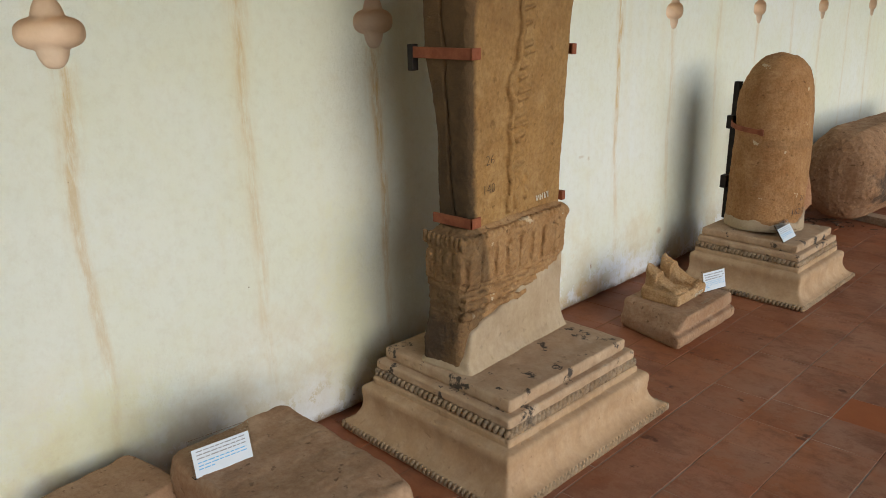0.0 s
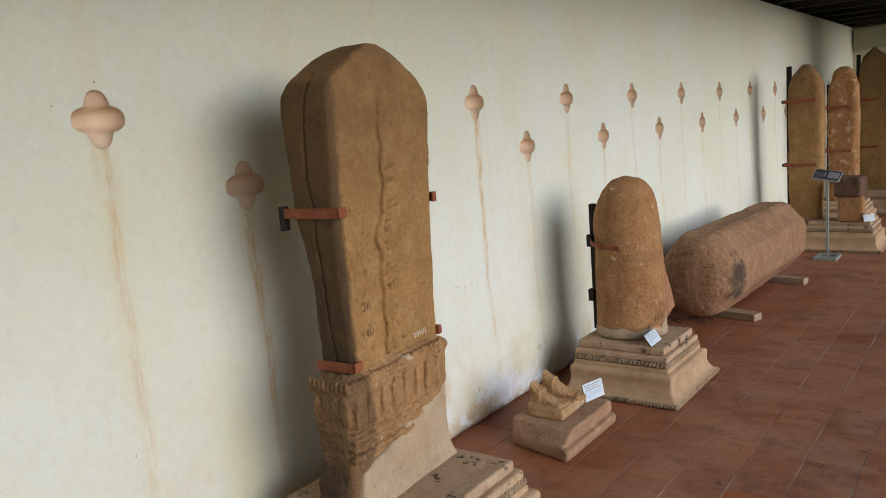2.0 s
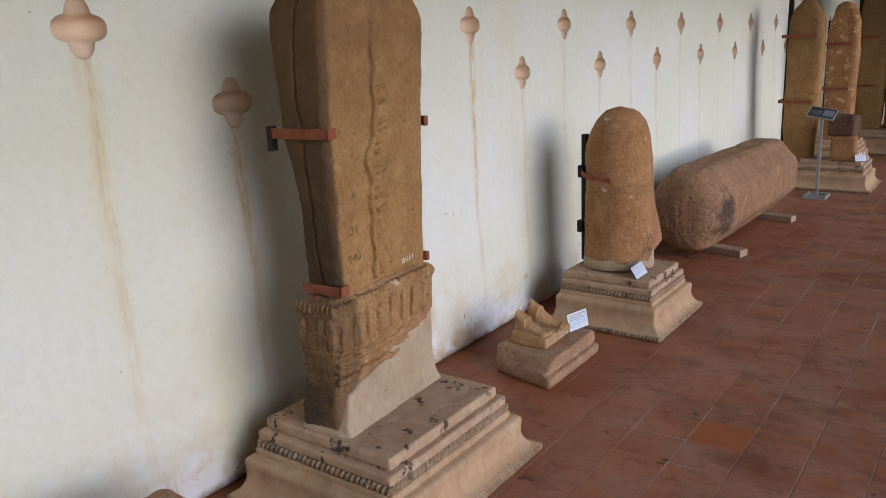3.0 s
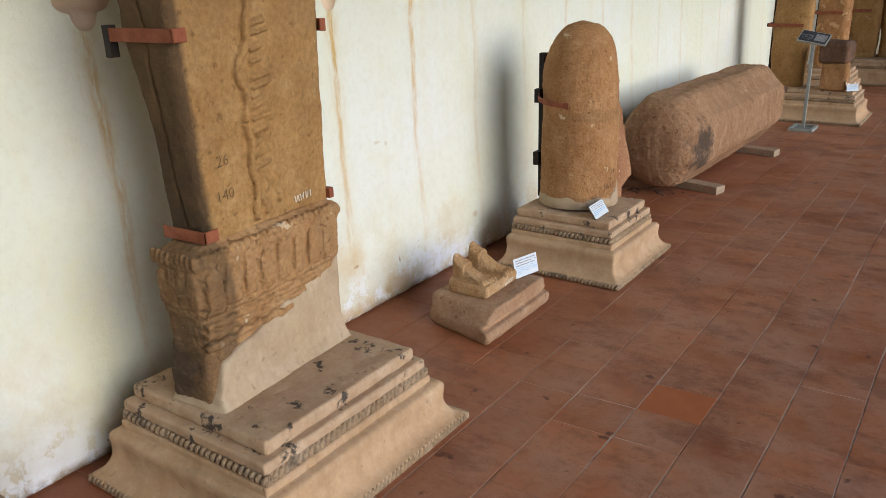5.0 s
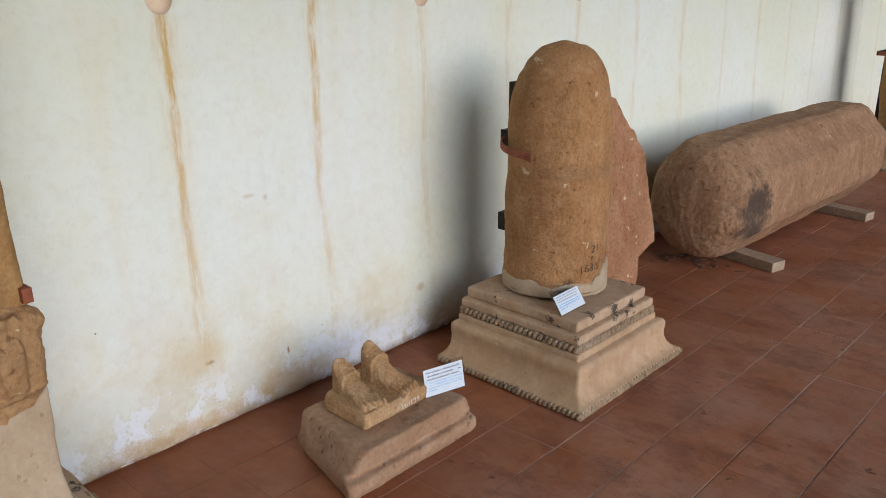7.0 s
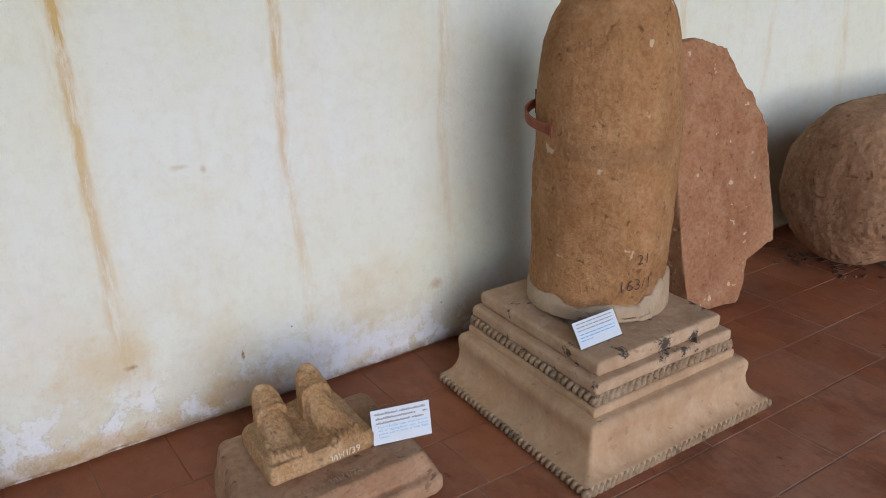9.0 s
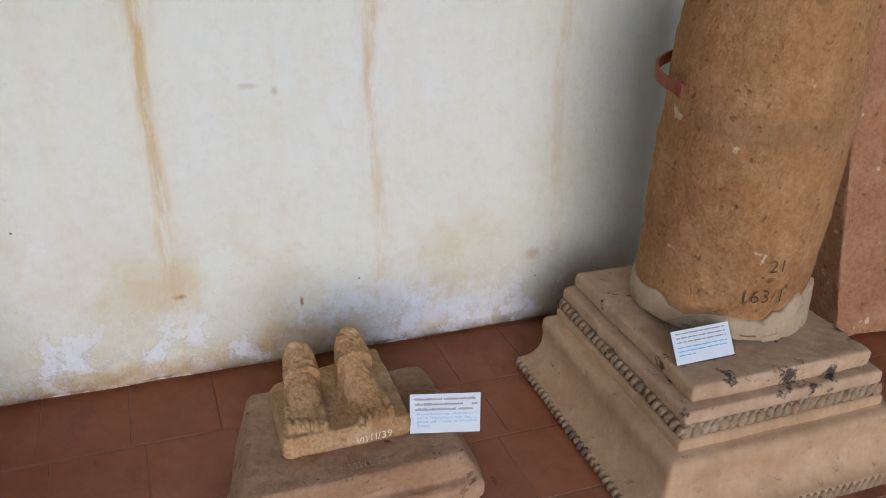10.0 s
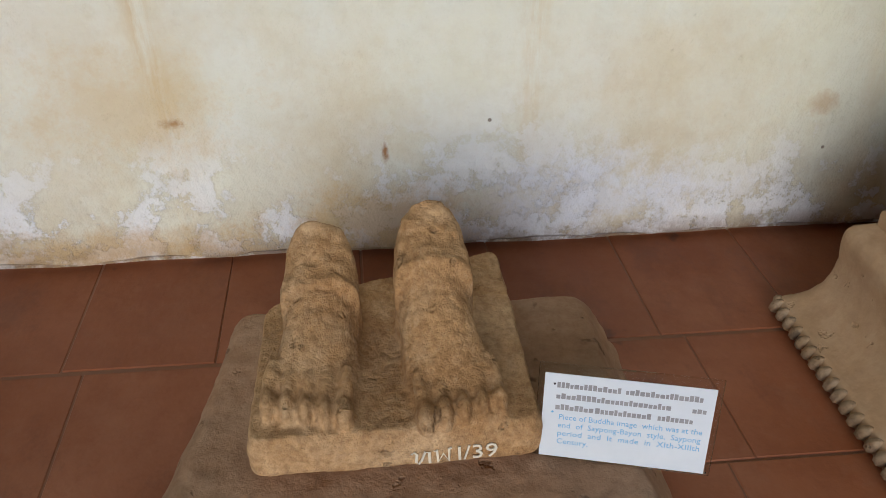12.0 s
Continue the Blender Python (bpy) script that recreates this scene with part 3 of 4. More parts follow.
def plinth(at, hx, hy, label, group, seed, topx, topy, back=1.0):
    """A moulded stone plinth: rope band on the floor, flaring cyma, rope band, two stepped slabs."""
    p = thing("plinth", at, label, "plinth", group)

    def lv(rows):
        return [(z, -hx + back * i * topx / 0.14, hx - i * topx / 0.14, -hy + i * topy / 0.14, hy - i * topy / 0.14) for z, i in rows]

    prof = [(0.0, 0.012), (0.034, 0.012), (0.036, 0.022), (0.042, 0.034), (0.055, 0.048), (0.075, 0.060), (0.1, 0.067), (0.125, 0.068),
            (0.15, 0.064), (0.165, 0.065), (0.176, 0.072), (0.181, 0.085), (0.183, 0.10), (0.19, 0.105)]
    sculpt("base_moulding", loft(lv(prof), 0.006, 2), M_PLINTH, p, 0.007, 2, 0.0022, 6, 0.0004, seed)
    sculpt("fillet", loft(lv([(0.176, 0.098), (0.205, 0.098), (0.21, 0.104)]), 0.005, 2), M_PLINTH, p, 0.006, 1, 0.002, 12, 0.0005, seed + 1)
    sculpt("rope_core", loft(lv([(0.203, 0.11), (0.244, 0.11)]), 0.005, 2), M_ROPE, p, 0.007, 1, 0.002, 12, 0, seed + 2)
    sculpt("middle_slab", loft(lv([(0.241, 0.113), (0.246, 0.109), (0.272, 0.109), (0.278, 0.114)]), 0.005, 2), M_PLINTH_CAST, p, 0.006, 1, 0.0025, 14, 0.0006, seed + 3)
    sculpt("top_slab", loft(lv([(0.274, 0.142), (0.290, 0.134), (0.320, 0.134), (0.326, 0.139)]), 0.005, 2), M_PLINTH_CAST, p, 0.006, 1, 0.0025, 14, 0.0006, seed + 4)
    for z, i, r, pt in ((0.019, 0.010, 0.017, 0.021), (0.225, 0.104, 0.018, 0.024)):
        ex, ey = hx - i * topx / 0.14, hy - i * topy / 0.14
        bx = hx - back * i * topx / 0.14
        for a, b, o in (((ex, -ey, z), (ex, ey, z), (1, 0, 0)), ((-bx, -ey, z), (ex, -ey, z), (0, -1, 0)),
                        ((ex, ey, z), (-bx, ey, z), (0, 1, 0)), ((-bx, ey, z), (-bx, -ey, z), (-1, 0, 0))):
            part("rope_band", beads(a, b, pt, r, 0.5, o), M_ROPE, p, "carved rope moulding, chipped", smooth=True)
    return p


pl1 = plinth((0.570, 0.140, 0.0), 0.435, 0.512, "tan sandstone plinth with rope mouldings under the tall stele", "plinths", 1, 0.142, 0.172, 0.8)
pl2 = plinth((0.630, 2.412, 0.0), 0.366, 0.390, "tan sandstone plinth with rope mouldings under the domed pillar", "plinths", 11, 0.134, 0.150, 0.42)
pl2.scale = (1, 1, 0.965)

# ---- the tall stele ----
def tall_stele():
    s = thing("stele", (0, 0, 0.326), "tall brown sandstone stele with carved serpent and lotus base", "stele")
    s.matrix_world = pose(0.5, 0.13, 0.326)
    sh = Matrix.Translation((-0.5, -0.13, -0.326))
    body = loft(curve_levels([(0.78, .435, .603, -.100, .402), (0.90, .44, .610, -.108, .398), (1.0, .45, .617, -.118, .394), (1.2, .472, .632, -.146, .385), (1.30, .470, .641, -.155, .379),
                              (1.43, .446, .652, -.165, .373), (1.58, .444, .661, -.166, .372), (1.74, .432, .668, -.167, .375), (1.80, .435, .670, -.168, .374),
                              (1.835, .44, .670, -.164, .358), (1.88, .45, .670, -.138, .318), (1.93, .47, .667, -.075, .245), (1.972, .49, .662, -.005, .175), (1.995, .52, .65, .055, .130)], 60), 0.03, 4)
    base = loft(curve_levels([(0.326, .415, .615, -.168, .41), (0.42, .425, .612, -.168, .41), (0.53, .445, .608, -.162, .41), (0.56, .45, .606, -.164, .41), (0.58, .45, .618, -.172, .418), (0.628, .455, .622, -.174, .42),
                              (0.640, .455, .638, -.182, .434), (0.78, .465, .640, -.184, .438), (0.80, .46, .648, -.189, .442), (0.825, .465, .642, -.180, .436), (0.838, .47, .618, -.142, .405), (0.846, .475, .612, -.13, .40)], 60), 0.028, 4)
    for v in base.verts:
        v.co.y = -0.19 + (v.co.y + 0.19) * 1.03
    bms = [base]
    # lotus petals on the front and on the near side
    for k in range(8):
        y = -0.135 + 0.073 * k
        w = 0.9 + 0.12 * math.sin(k * 2.3)
        bms.append(loft(curve_levels([(0.655, .63, .648, y - .029 * w, y + .029 * w), (0.73, .63, .652 + .004 * w, y - .033 * w, y + .033 * w), (0.765, .63, .652 + .005 * w, y - .027 * w, y + .027 * w), (0.785, .63, .649, y - .012, y + .012)], 9), 0.005, 2))
    for k in range(4):
        bms.append(loft(curve_levels([(0.665, .466 + .043 * k, .505 + .043 * k, -.190, -.175), (0.745, .466 + .043 * k, .506 + .043 * k, -.195, -.175), (0.775, .476 + .043 * k, .494 + .043 * k, -.189, -.175)], 6), 0.006, 2))
    for k in range(24):
        bms.append(ellipsoid((0.643, -0.165 + 0.0243 * k, 0.822), (0.013, 0.0095, 0.015), 8))
    for k in range(9):
        bms.append(ellipsoid((0.470 + 0.0205 * k, -0.186, 0.816), (0.0085, 0.013, 0.024), 8))
    for z in (0.642, 0.605, 0.572, 0.535):
        bms.append(tube([(0.632 - 0.25 * (0.655 - z) * 0.5, -0.17 + 0.58 * q / 20 * (1 - (0.655 - z) * 3), z + 0.004 * math.sin(q * 1.7)) for q in range(21)], 0.013, 6))
    bm = join_bm(*bms)
    bmesh.ops.transform(bm, matrix=sh, verts=bm.verts)
    sculpt("lotus_base", bm, M_LOTUS, s, 0.0045, 1, 0.0075, 11, 0.003, 21, "carved lotus base, worn and chipped")
    for v in body.verts:
        v.co.y = -0.165 + (v.co.y + 0.165) * 1.09
    bms = [body]
    # serpent line and strokes in relief
    fx = lambda z: float(np.interp(z, [0.85, 0.9, 1.2, 1.43, 1.6, 1.9], [.607, .610, .632, .652, .662, .669]))
    line = []
    for k in range(90):
        z = 0.865 + 0.93 * k / 89
        y = 0.085 + 0.012 * math.sin(z * 9) * (1 if z < 1.5 else 0.3) + 0.006 * math.sin(z * 47)
        if 1.26 < z < 1.40:
            y -= 0.028 * math.sin((z - 1.26) / 0.14 * math.pi)
        line.append((fx(z) + 0.010, y, z))
    bms.append(tube(line, [0.013 if p[2] < 1.5 else 0.010 for p in line], 6))
    for z in (1.56, 1.51, 1.44, 1.415, 1.37, 1.335, 1.29, 1.262, 1.235, 1.205, 1.17, 1.135, 1.095, 1.06, 1.025):
        w = 0.055 + 0.02 * math.sin(z * 50)
        bms.append(tube([(fx(z) + 0.007, 0.10, z), (fx(z) + 0.009, 0.10 + w / 2, z + 0.006), (fx(z) + 0.007, 0.10 + w, z + 0.012)], 0.008, 6))
    for cy, cz in ((0.135, 1.13), (0.165, 1.16)):
        bms.append(tube([(fx(cz) + 0.003, cy + 0.014 * math.cos(a), cz + 0.022 * math.sin(a)) for a in [0.4 * q for q in range(13)]], 0.008, 6))
    for cy, z0, z1 in ((0.135, 0.875, 0.985), (0.195, 0.90, 1.0)):
        bms.append(tube([(fx(0.9) + 0.005, cy + 0.012 * math.sin(q * 0.9), z0 + (z1 - z0) * q / 11) for q in range(12)], 0.010, 6))
    bms.append(ellipsoid((fx(1.8), 0.095, 1.80), (0.006, 0.03, 0.02), 10))
    bm = join_bm(*bms)
    bmesh.ops.transform(bm, matrix=sh, verts=bm.verts)
    def crack(c, n):
        # a split down the near side, and chips along the front arris
        z = c.z + 0.326
        if n.y < -0.4 and 0.88 < z < 1.9:
            xc = 0.035 + 0.008 * math.sin(z * 11) + 0.016 * noise.noise(Vector((z * 8, 0, 0))) + 0.006 * noise.noise(Vector((z * 30, 0, 0))) + 0.02 * (z - 1.2)
            d = abs(c.x - xc)
            if d < 0.008:
                return c + Vector((0, 0.009 * (1 - d / 0.008), 0))
        return c

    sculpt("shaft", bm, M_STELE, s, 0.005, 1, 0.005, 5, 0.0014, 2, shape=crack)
    # cement repair round the foot
    bm = bmesh.new()
    prof = [(-0.165, 0.326), (0.452, 0.326), (0.447, 0.36), (0.442, 0.42), (0.448, 0.64), (0.41, 0.604), (0.36, 0.600), (0.31, 0.586), (0.27, 0.590), (0.21, 0.560), (0.17, 0.562), (0.12, 0.525), (0.06, 0.520), (0.02, 0.502), (-0.05, 0.494), (-0.09, 0.474), (-0.118, 0.470), (-0.135, 0.432), (-0.142, 0.396), (-0.158, 0.365)]
    a = [bm.verts.new((0.50, y, z)) for y, z in prof]
    b = [bm.verts.new((0.655 if z < 0.35 else (0.634 if z < 0.4 else 0.623), y, z)) for y, z in prof]
    bm.faces.new(a[::-1])
    bm.faces.new(b)
    for k in range(len(prof)):
        bm.faces.new((a[k], a[(k + 1) % len(prof)], b[(k + 1) % len(prof)], b[k]))
    skirt = loft([(0.326, .40, .660, -.184, .468), (0.331, .405, .646, -.178, .462), (0.345, .42, .628, -.166, .442)], 0.05, 4)
    bm = join_bm(bm, skirt)
    bmesh.ops.transform(bm, matrix=sh, verts=bm.verts)
    sculpt("cement_foot", bm, M_CEMENT, s, 0.007, 4, 0.003, 7, 0.0005, 5, "pale cement repair at the foot")
    return s


stele1 = tall_stele()

# ---- the domed pillar ----
def pillar():
    p = thing("pillar", (0.55, 2.45, 0.326), "round-topped red sandstone pillar with painted numbers on a plinth", "pillar")
    prof = [(0.216, 0.03), (0.217, 0.12), (0.218, 0.35), (0.216, 0.50), (0.214, 0.62), (0.210, 0.70), (0.198, 0.78), (0.178, 0.85), (0.148, 0.905), (0.105, 0.948), (0.07, 0.972), (0.015, 0.98)]
    zs = [q[1] for q in prof]
    fine = [(float(np.interp(z, zs, [q[0] for q in prof])), z) for z in np.linspace(0.03, 0.98, 50)]
    sculpt("shaft", revolve(fine, 40, 0.97, 1.0), M_LINGA, p, 0.008, 2, 0.008, 4.5, 0.0022, 3)
    bm = revolve([(0.223, 0.0), (0.224, 0.05), (0.220, 0.075), (0.214, 0.08)], 40, 0.97, 1.0)
    wedge = bmesh.new()
    ring0, ring1 = [], []
    for k in range(15):
        a = radians(-8 + 6 * k)
        h = 0.075 + 0.075 * math.sin(math.pi * k / 16) + 0.02 * math.sin(k * 2.1)
        c, s_ = math.cos(a), math.sin(a)
        ring0.append((wedge.verts.new((0.19 * c, 0.195 * s_, 0.0)), wedge.verts.new((0.19 * c, 0.195 * s_, h))))
        ring1.append((wedge.verts.new((0.224 * c, 0.230 * s_, 0.0)), wedge.verts.new((0.217 * c, 0.223 * s_, h))))
    for k in range(14):
        i0, i1, o0, o1 = ring0[k], ring0[k + 1], ring1[k], ring1[k + 1]
        wedge.faces.new((o0[0], o1[0], o1[1], o0[1]))
        wedge.faces.new((i0[0], i0[1], i1[1], i1[0]))
        wedge.faces.new((i0[1], o0[1], o1[1], i1[1]))
        wedge.faces.new((i0[0], i1[0], o1[0], o0[0]))
    wedge.faces.new((ring0[0][0], ring1[0][0], ring1[0][1], ring0[0][1]))
    wedge.faces.new((ring0[-1][0], ring0[-1][1], ring1[-1][1], ring1[-1][0]))
    def ragged(c, n):
        k = 0.74 + 0.16 * noise.fractal(Vector((c.x * 9, c.y * 9, 2.0)), 0.8, 2.1, 4)
        return Vector((c.x, c.y, c.z * (k if c.z > 0.02 else 1.0)))

    sculpt("cement_foot", join_bm(bm, wedge), M_CEMENT, p, 0.006, 2, 0.003, 7, 0.0005, 6, "pale cement collar at the foot", shape=ragged)
    return p


linga = pillar()
linga.matrix_world = pose(0.552, 2.446, 0.317, -2.2, -0.8, 0) @ Matrix.Diagonal((0.985, 0.985, 0.998, 1))


def text_mesh(body, size, thick=0.0004, bold=0.0):
    cu = bpy.data.curves.new("t", "FONT")
    cu.body, cu.size, cu.extrude, cu.offset, cu.resolution_u = body, size, thick, bold, 2
    tmp = new("t", cu)
    dg = bpy.context.evaluated_depsgraph_get()
    me = bpy.data.meshes.new_from_object(tmp.evaluated_get(dg))
    bpy.data.objects.remove(tmp)
    return me


def lettering(body, size, material, parent, m, bend=None, bold=0.0):
    """Painted writing on a thing: m is the pose of the writing in the world."""
    me = text_mesh(body, size, 0.0006, bold)
    me.materials.clear()
    me.materials.append(material)
    if bend:
        for v in me.vertices:
            a = v.co.x / bend
            v.co = Vector((bend * math.sin(a), v.co.y, v.co.z - bend * (1 - math.cos(a))))
    ob = new("lettering", me)
    ob.parent = parent
    bpy.context.view_layer.update()
    ob.matrix_world = m
    return ob


FRONT = Matrix(((0, 0, 1, 0), (1, 0, 0, 0), (0, 1, 0, 0), (0, 0, 0, 1)))     # writing that faces +x and runs along +y


def facing(x, y, z, turn=0.0, tilt=0.0):
    return pose(x, y, z, 0, 0, turn) @ FRONT @ pose(0, 0, 0, 0, 0, tilt)


GLYPH_A = [(0, .55), (.10, .66), (.20, .52), (.15, .12), (.24, .0), (.36, .16), (.52, .62), (.66, .58), (.66, .0)]
GLYPH_B = [(0, .6), (.10, .66), (.13, .0), (.34, .46), (.54, .0), (.56, .66), (.66, .7)]


def strokes(size, material, parent, m, rest_text, bold=0.0):
    """Two painted letters drawn with a brush, then the plain characters."""
    bms = []
    for g, dx in ((GLYPH_A, 0.0), (GLYPH_B, 0.85)):
        bms.append(tube([(size * (x + dx), size * y, 0.0003) for x, y in g], size * 0.055, 5))
    bm = join_bm(*bms)
    for v in bm.verts:
        v.co.z = min(0.0009, max(-0.0002, v.co.z))
    ob = part("lettering", bm, material, parent)
    bpy.context.view_layer.update()
    ob.matrix_world = m
    lettering(rest_text, size * 1.05, material, parent, m @ Matrix.Translation((size * 1.66, 0, 0)), bold=bold)


lettering("26", 0.048, M_FAINT, stele1, facing(0.6295, -0.052, 1.058, 0, 3), bold=-0.0011)
lettering("140", 0.048, M_FAINT, stele1, facing(0.6235, -0.063, 0.955, 0, 3), bold=-0.0011)
strokes(0.032, M_WPAINT, stele1, facing(0.6165, 0.262, 0.872, 0, 2), "I/1")
lettering("21", 0.045, M_INK, linga, facing(0.55 + 0.2145 * math.cos(radians(-12)), 2.446 + 0.216 * math.sin(radians(-12)), 0.503, -12), 0.218, -0.0011)
lettering("163/1", 0.050, M_INK, linga, facing(0.55 + 0.2145 * math.cos(radians(-27)), 2.446 + 0.216 * math.sin(radians(-27)), 0.425, -27), 0.218, -0.0012)


# ---- iron clamps ----
TURN = Matrix.Translation((0.645, -0.165, 0)) @ pose(0, 0, 0, 0, 0, 3.6) @ Matrix.Translation((-0.645, 0.165, 0))
stele1.matrix_world = TURN @ stele1.matrix_world
def bar(x0, x1, y0, y1, z0, z1, b=0.0015):
    return box_bm(x0, x1, y0, y1, z0, z1, b, 1)


c1 = thing("iron_clamp", (0, 0, 0), "red oxide iron strap clamped round the tall stele", "clamp")
part("strap", join_bm(bar(.405, .668, -.176, -.169, 1.412, 1.448), bar(.661, .668, -.176, -.128, 1.412, 1.448)), M_RUST, c1)
part("strap_end", join_bm(bar(.60, .664, .422, .429, 1.398, 1.436), bar(.658, .665, .403, .429, 1.398, 1.436)), M_RUST, c1)
part("wall_bracket", bar(.398, .420, -.18, -.15, 1.37, 1.455), M_IRON, c1, "black iron bracket")
c2 = thing("iron_clamp", (0, 0, 0), "red oxide iron strap clamped above the lotus base of the stele", "clamp")
part("strap", join_bm(bar(.452, .628, -.128, -.121, .850, .886), bar(.621, .628, -.128, -.075, .850, .886)), M_RUST, c2)
part("strap_end", bar(.58, .625, .428, .450, .845, .880), M_RUST, c2)
c1.matrix_world = TURN
c2.matrix_world = TURN
c3 = thing("iron_post", (0.27, 2.49, 0.326), "black iron post with a rusty strap behind the domed pillar", "post")
c3.matrix_world = Matrix()
part("post", bar(.300, .332, 2.440, 2.485, .314, 1.125), M_IRON, c3)
part("bracket", bar(.296, .332, 2.395, 2.440, .860, .935), M_IRON, c3)
part("bracket", bar(.296, .332, 2.385, 2.440, .510, .585), M_IRON, c3)


def band(cx, cy, rx, ry, a0, a1, z0, z1, height, thick, n=18):
    """A flat iron band bent round a shaft from angle a0 to a1, with a turned-out end."""
    bm = bmesh.new()
    cols = []
    for k in range(n + 1):
        a = radians(a0 + (a1 - a0) * k / n)
        z = z0 + (z1 - z0) * k / n
        q = 0.014 if k == n else 0.0
        h = height * (1.35 if k >= n - 1 else 1.0)
        cols.append([bm.verts.new((cx + (rx + d + q) * math.cos(a), cy + (ry + d + q) * math.sin(a), z + e)) for d, e in ((0, -h / 2), (thick, -h / 2), (thick, h / 2), (0, h / 2))])
    for a, b in zip(cols, cols[1:]):
        for k in range(4):
            bm.faces.new((a[k], a[(k + 1) % 4], b[(k + 1) % 4], b[k]))
    bm.faces.new(cols[0][::-1])
    bm.faces.new(cols[-1])
    return bm


part("strap", band(0.545, 2.436, 0.211, 0.211, 200, 283, 0.905, 0.885, 0.026, 0.007), M_RUST, c3, "rust-red iron strap")

# ---- leaning stone slab ----
def leaning_slab():
    outline = [(-0.02, 0.0), (0.23, 0.0), (0.275, 0.075), (0.28, 0.16), (0.425, 0.22), (0.43, 0.33), (0.425, 0.50), (0.40, 0.68), (0.385, 0.70), (0.33, 0.84), (0.31, 0.845), (0.215, 1.01), (0.06, 1.055), (-0.04, 1.04), (-0.05, 0.7), (-0.04, 0.3)]
    bm = bmesh.new()
    f = [bm.verts.new((0.0, y, z)) for y, z in outline]
    b = [bm.verts.new((-0.20, y + 0.03, z)) for y, z in outline]
    bm.faces.new(f)
    bm.faces.new(b[::-1])
    n = len(outline)
    for k in range(n):
        bm.faces.new((f[k], b[k], b[(k + 1) % n], f[(k + 1) % n]))
    s = sculpt("stone_slab", bm, M_SLAB, None, 0.009, 2, 0.012, 5, 0.002, 4)
    s.matrix_world = pose(0.435, 3.068, 0.008, 0, -10.5, -7) @ Matrix.Diagonal((1, 1, 0.97, 1))
    return tagged(s, "broken reddish sandstone slab leaning back against the wall", "stone slab")


leaning_slab()

# ---- fallen pillar on timber bearers ----
def fallen_pillar():
    bm = bmesh.new()
    rings = []
    n = 40
    ys = [3.70, 3.705, 3.72, 3.745, 3.78, 3.83, 3.90, 4.0, 4.2, 4.6, 5.0, 5.4, 5.7, 5.85, 5.97, 6.03, 6.06]
    rs = [0.06, 0.15, 0.20, 0.238, 0.266, 0.288, 0.300, 0.304, 0.304, 0.303, 0.30, 0.30, 0.30, 0.29, 0.25, 0.19, 0.05]
    for y, r in zip(ys, rs):
        ring = []
        for k in range(n):
            a = 2 * math.pi * k / n
            q = ((a + math.pi / 8) % (math.pi / 4)) - math.pi / 8
            oct_ = 0.945 / math.cos(q) ** 1.25
            f = min(1.0, (y - 3.7) / 0.22)
            rr = r * (1 + f * (oct_ - 1))
            ring.append(bm.verts.new((rr * math.cos(a), y, rr * math.sin(a) * 1.14)))
        rings.append(ring)
    for a, b in zip(rings, rings[1:]):
        for k in range(n):
            bm.faces.new((a[k], a[(k + 1) % n], b[(k + 1) % n], b[k]))
    bm.faces.new(rings[0][::-1])
    bm.faces.new(rings[-1])
    bmesh.ops.translate(bm, vec=(0, -4.9, 0), verts=bm.verts)
    def hewn(c, n):
        # tool marks on the rounded end
        if c.y < -0.95:
            return c + n * (0.005 * abs(noise.noise(Vector((c.x * 34, c.y * 12, c.z * 22)))) - 0.003)
        return c

    s = sculpt("fallen_pillar", bm, M_LOG, None, 0.009, 1, 0.007, 4.5, 0.003, 8, shape=hewn)
    s.matrix_world = pose(0.555, 4.9, 0.388, 0.2, 0, -2.5)
    return tagged(s, "fallen eight-sided sandstone pillar with rounded end on timber bearers", "stone pillar")


fallen_pillar()
for (x, y, tw) in ((0.60, 4.15, -14), (0.66, 5.50, -10)):
    b = finish(box_bm(-0.30, 0.30, -0.055, 0.055, 0, 0.056, 0.004, 2), "timber_bearer", M_WOOD)
    b.matrix_world = pose(x, y, 0.001, 0, 0, tw)
    tagged(b, "weathered squared timber bearer under the fallen pillar", "timber", "bearers")

# ---- dirt under the fallen pillar ----
rd = random.Random(11)
chips = []
for k in range(46):
    c = (0.38 + rd.gauss(0, 0.11), 3.93 + rd.gauss(0, 0.07))
    l, w = rd.uniform(0.006, 0.03), rd.uniform(0.003, 0.008)
    b = box_bm(-l, l, -w, w, 0.0, rd.uniform(0.002, 0.006))
    bmesh.ops.transform(b, matrix=pose(c[0], c[1], 0.0008, 0, 0, rd.uniform(0, 180)), verts=b.verts)
    chips.append(b)
tagged(finish(join_bm(*chips), "debris", M_DARKSTONE), "dark chips and twigs on the floor under the fallen pillar", "debris", kind="stuff")

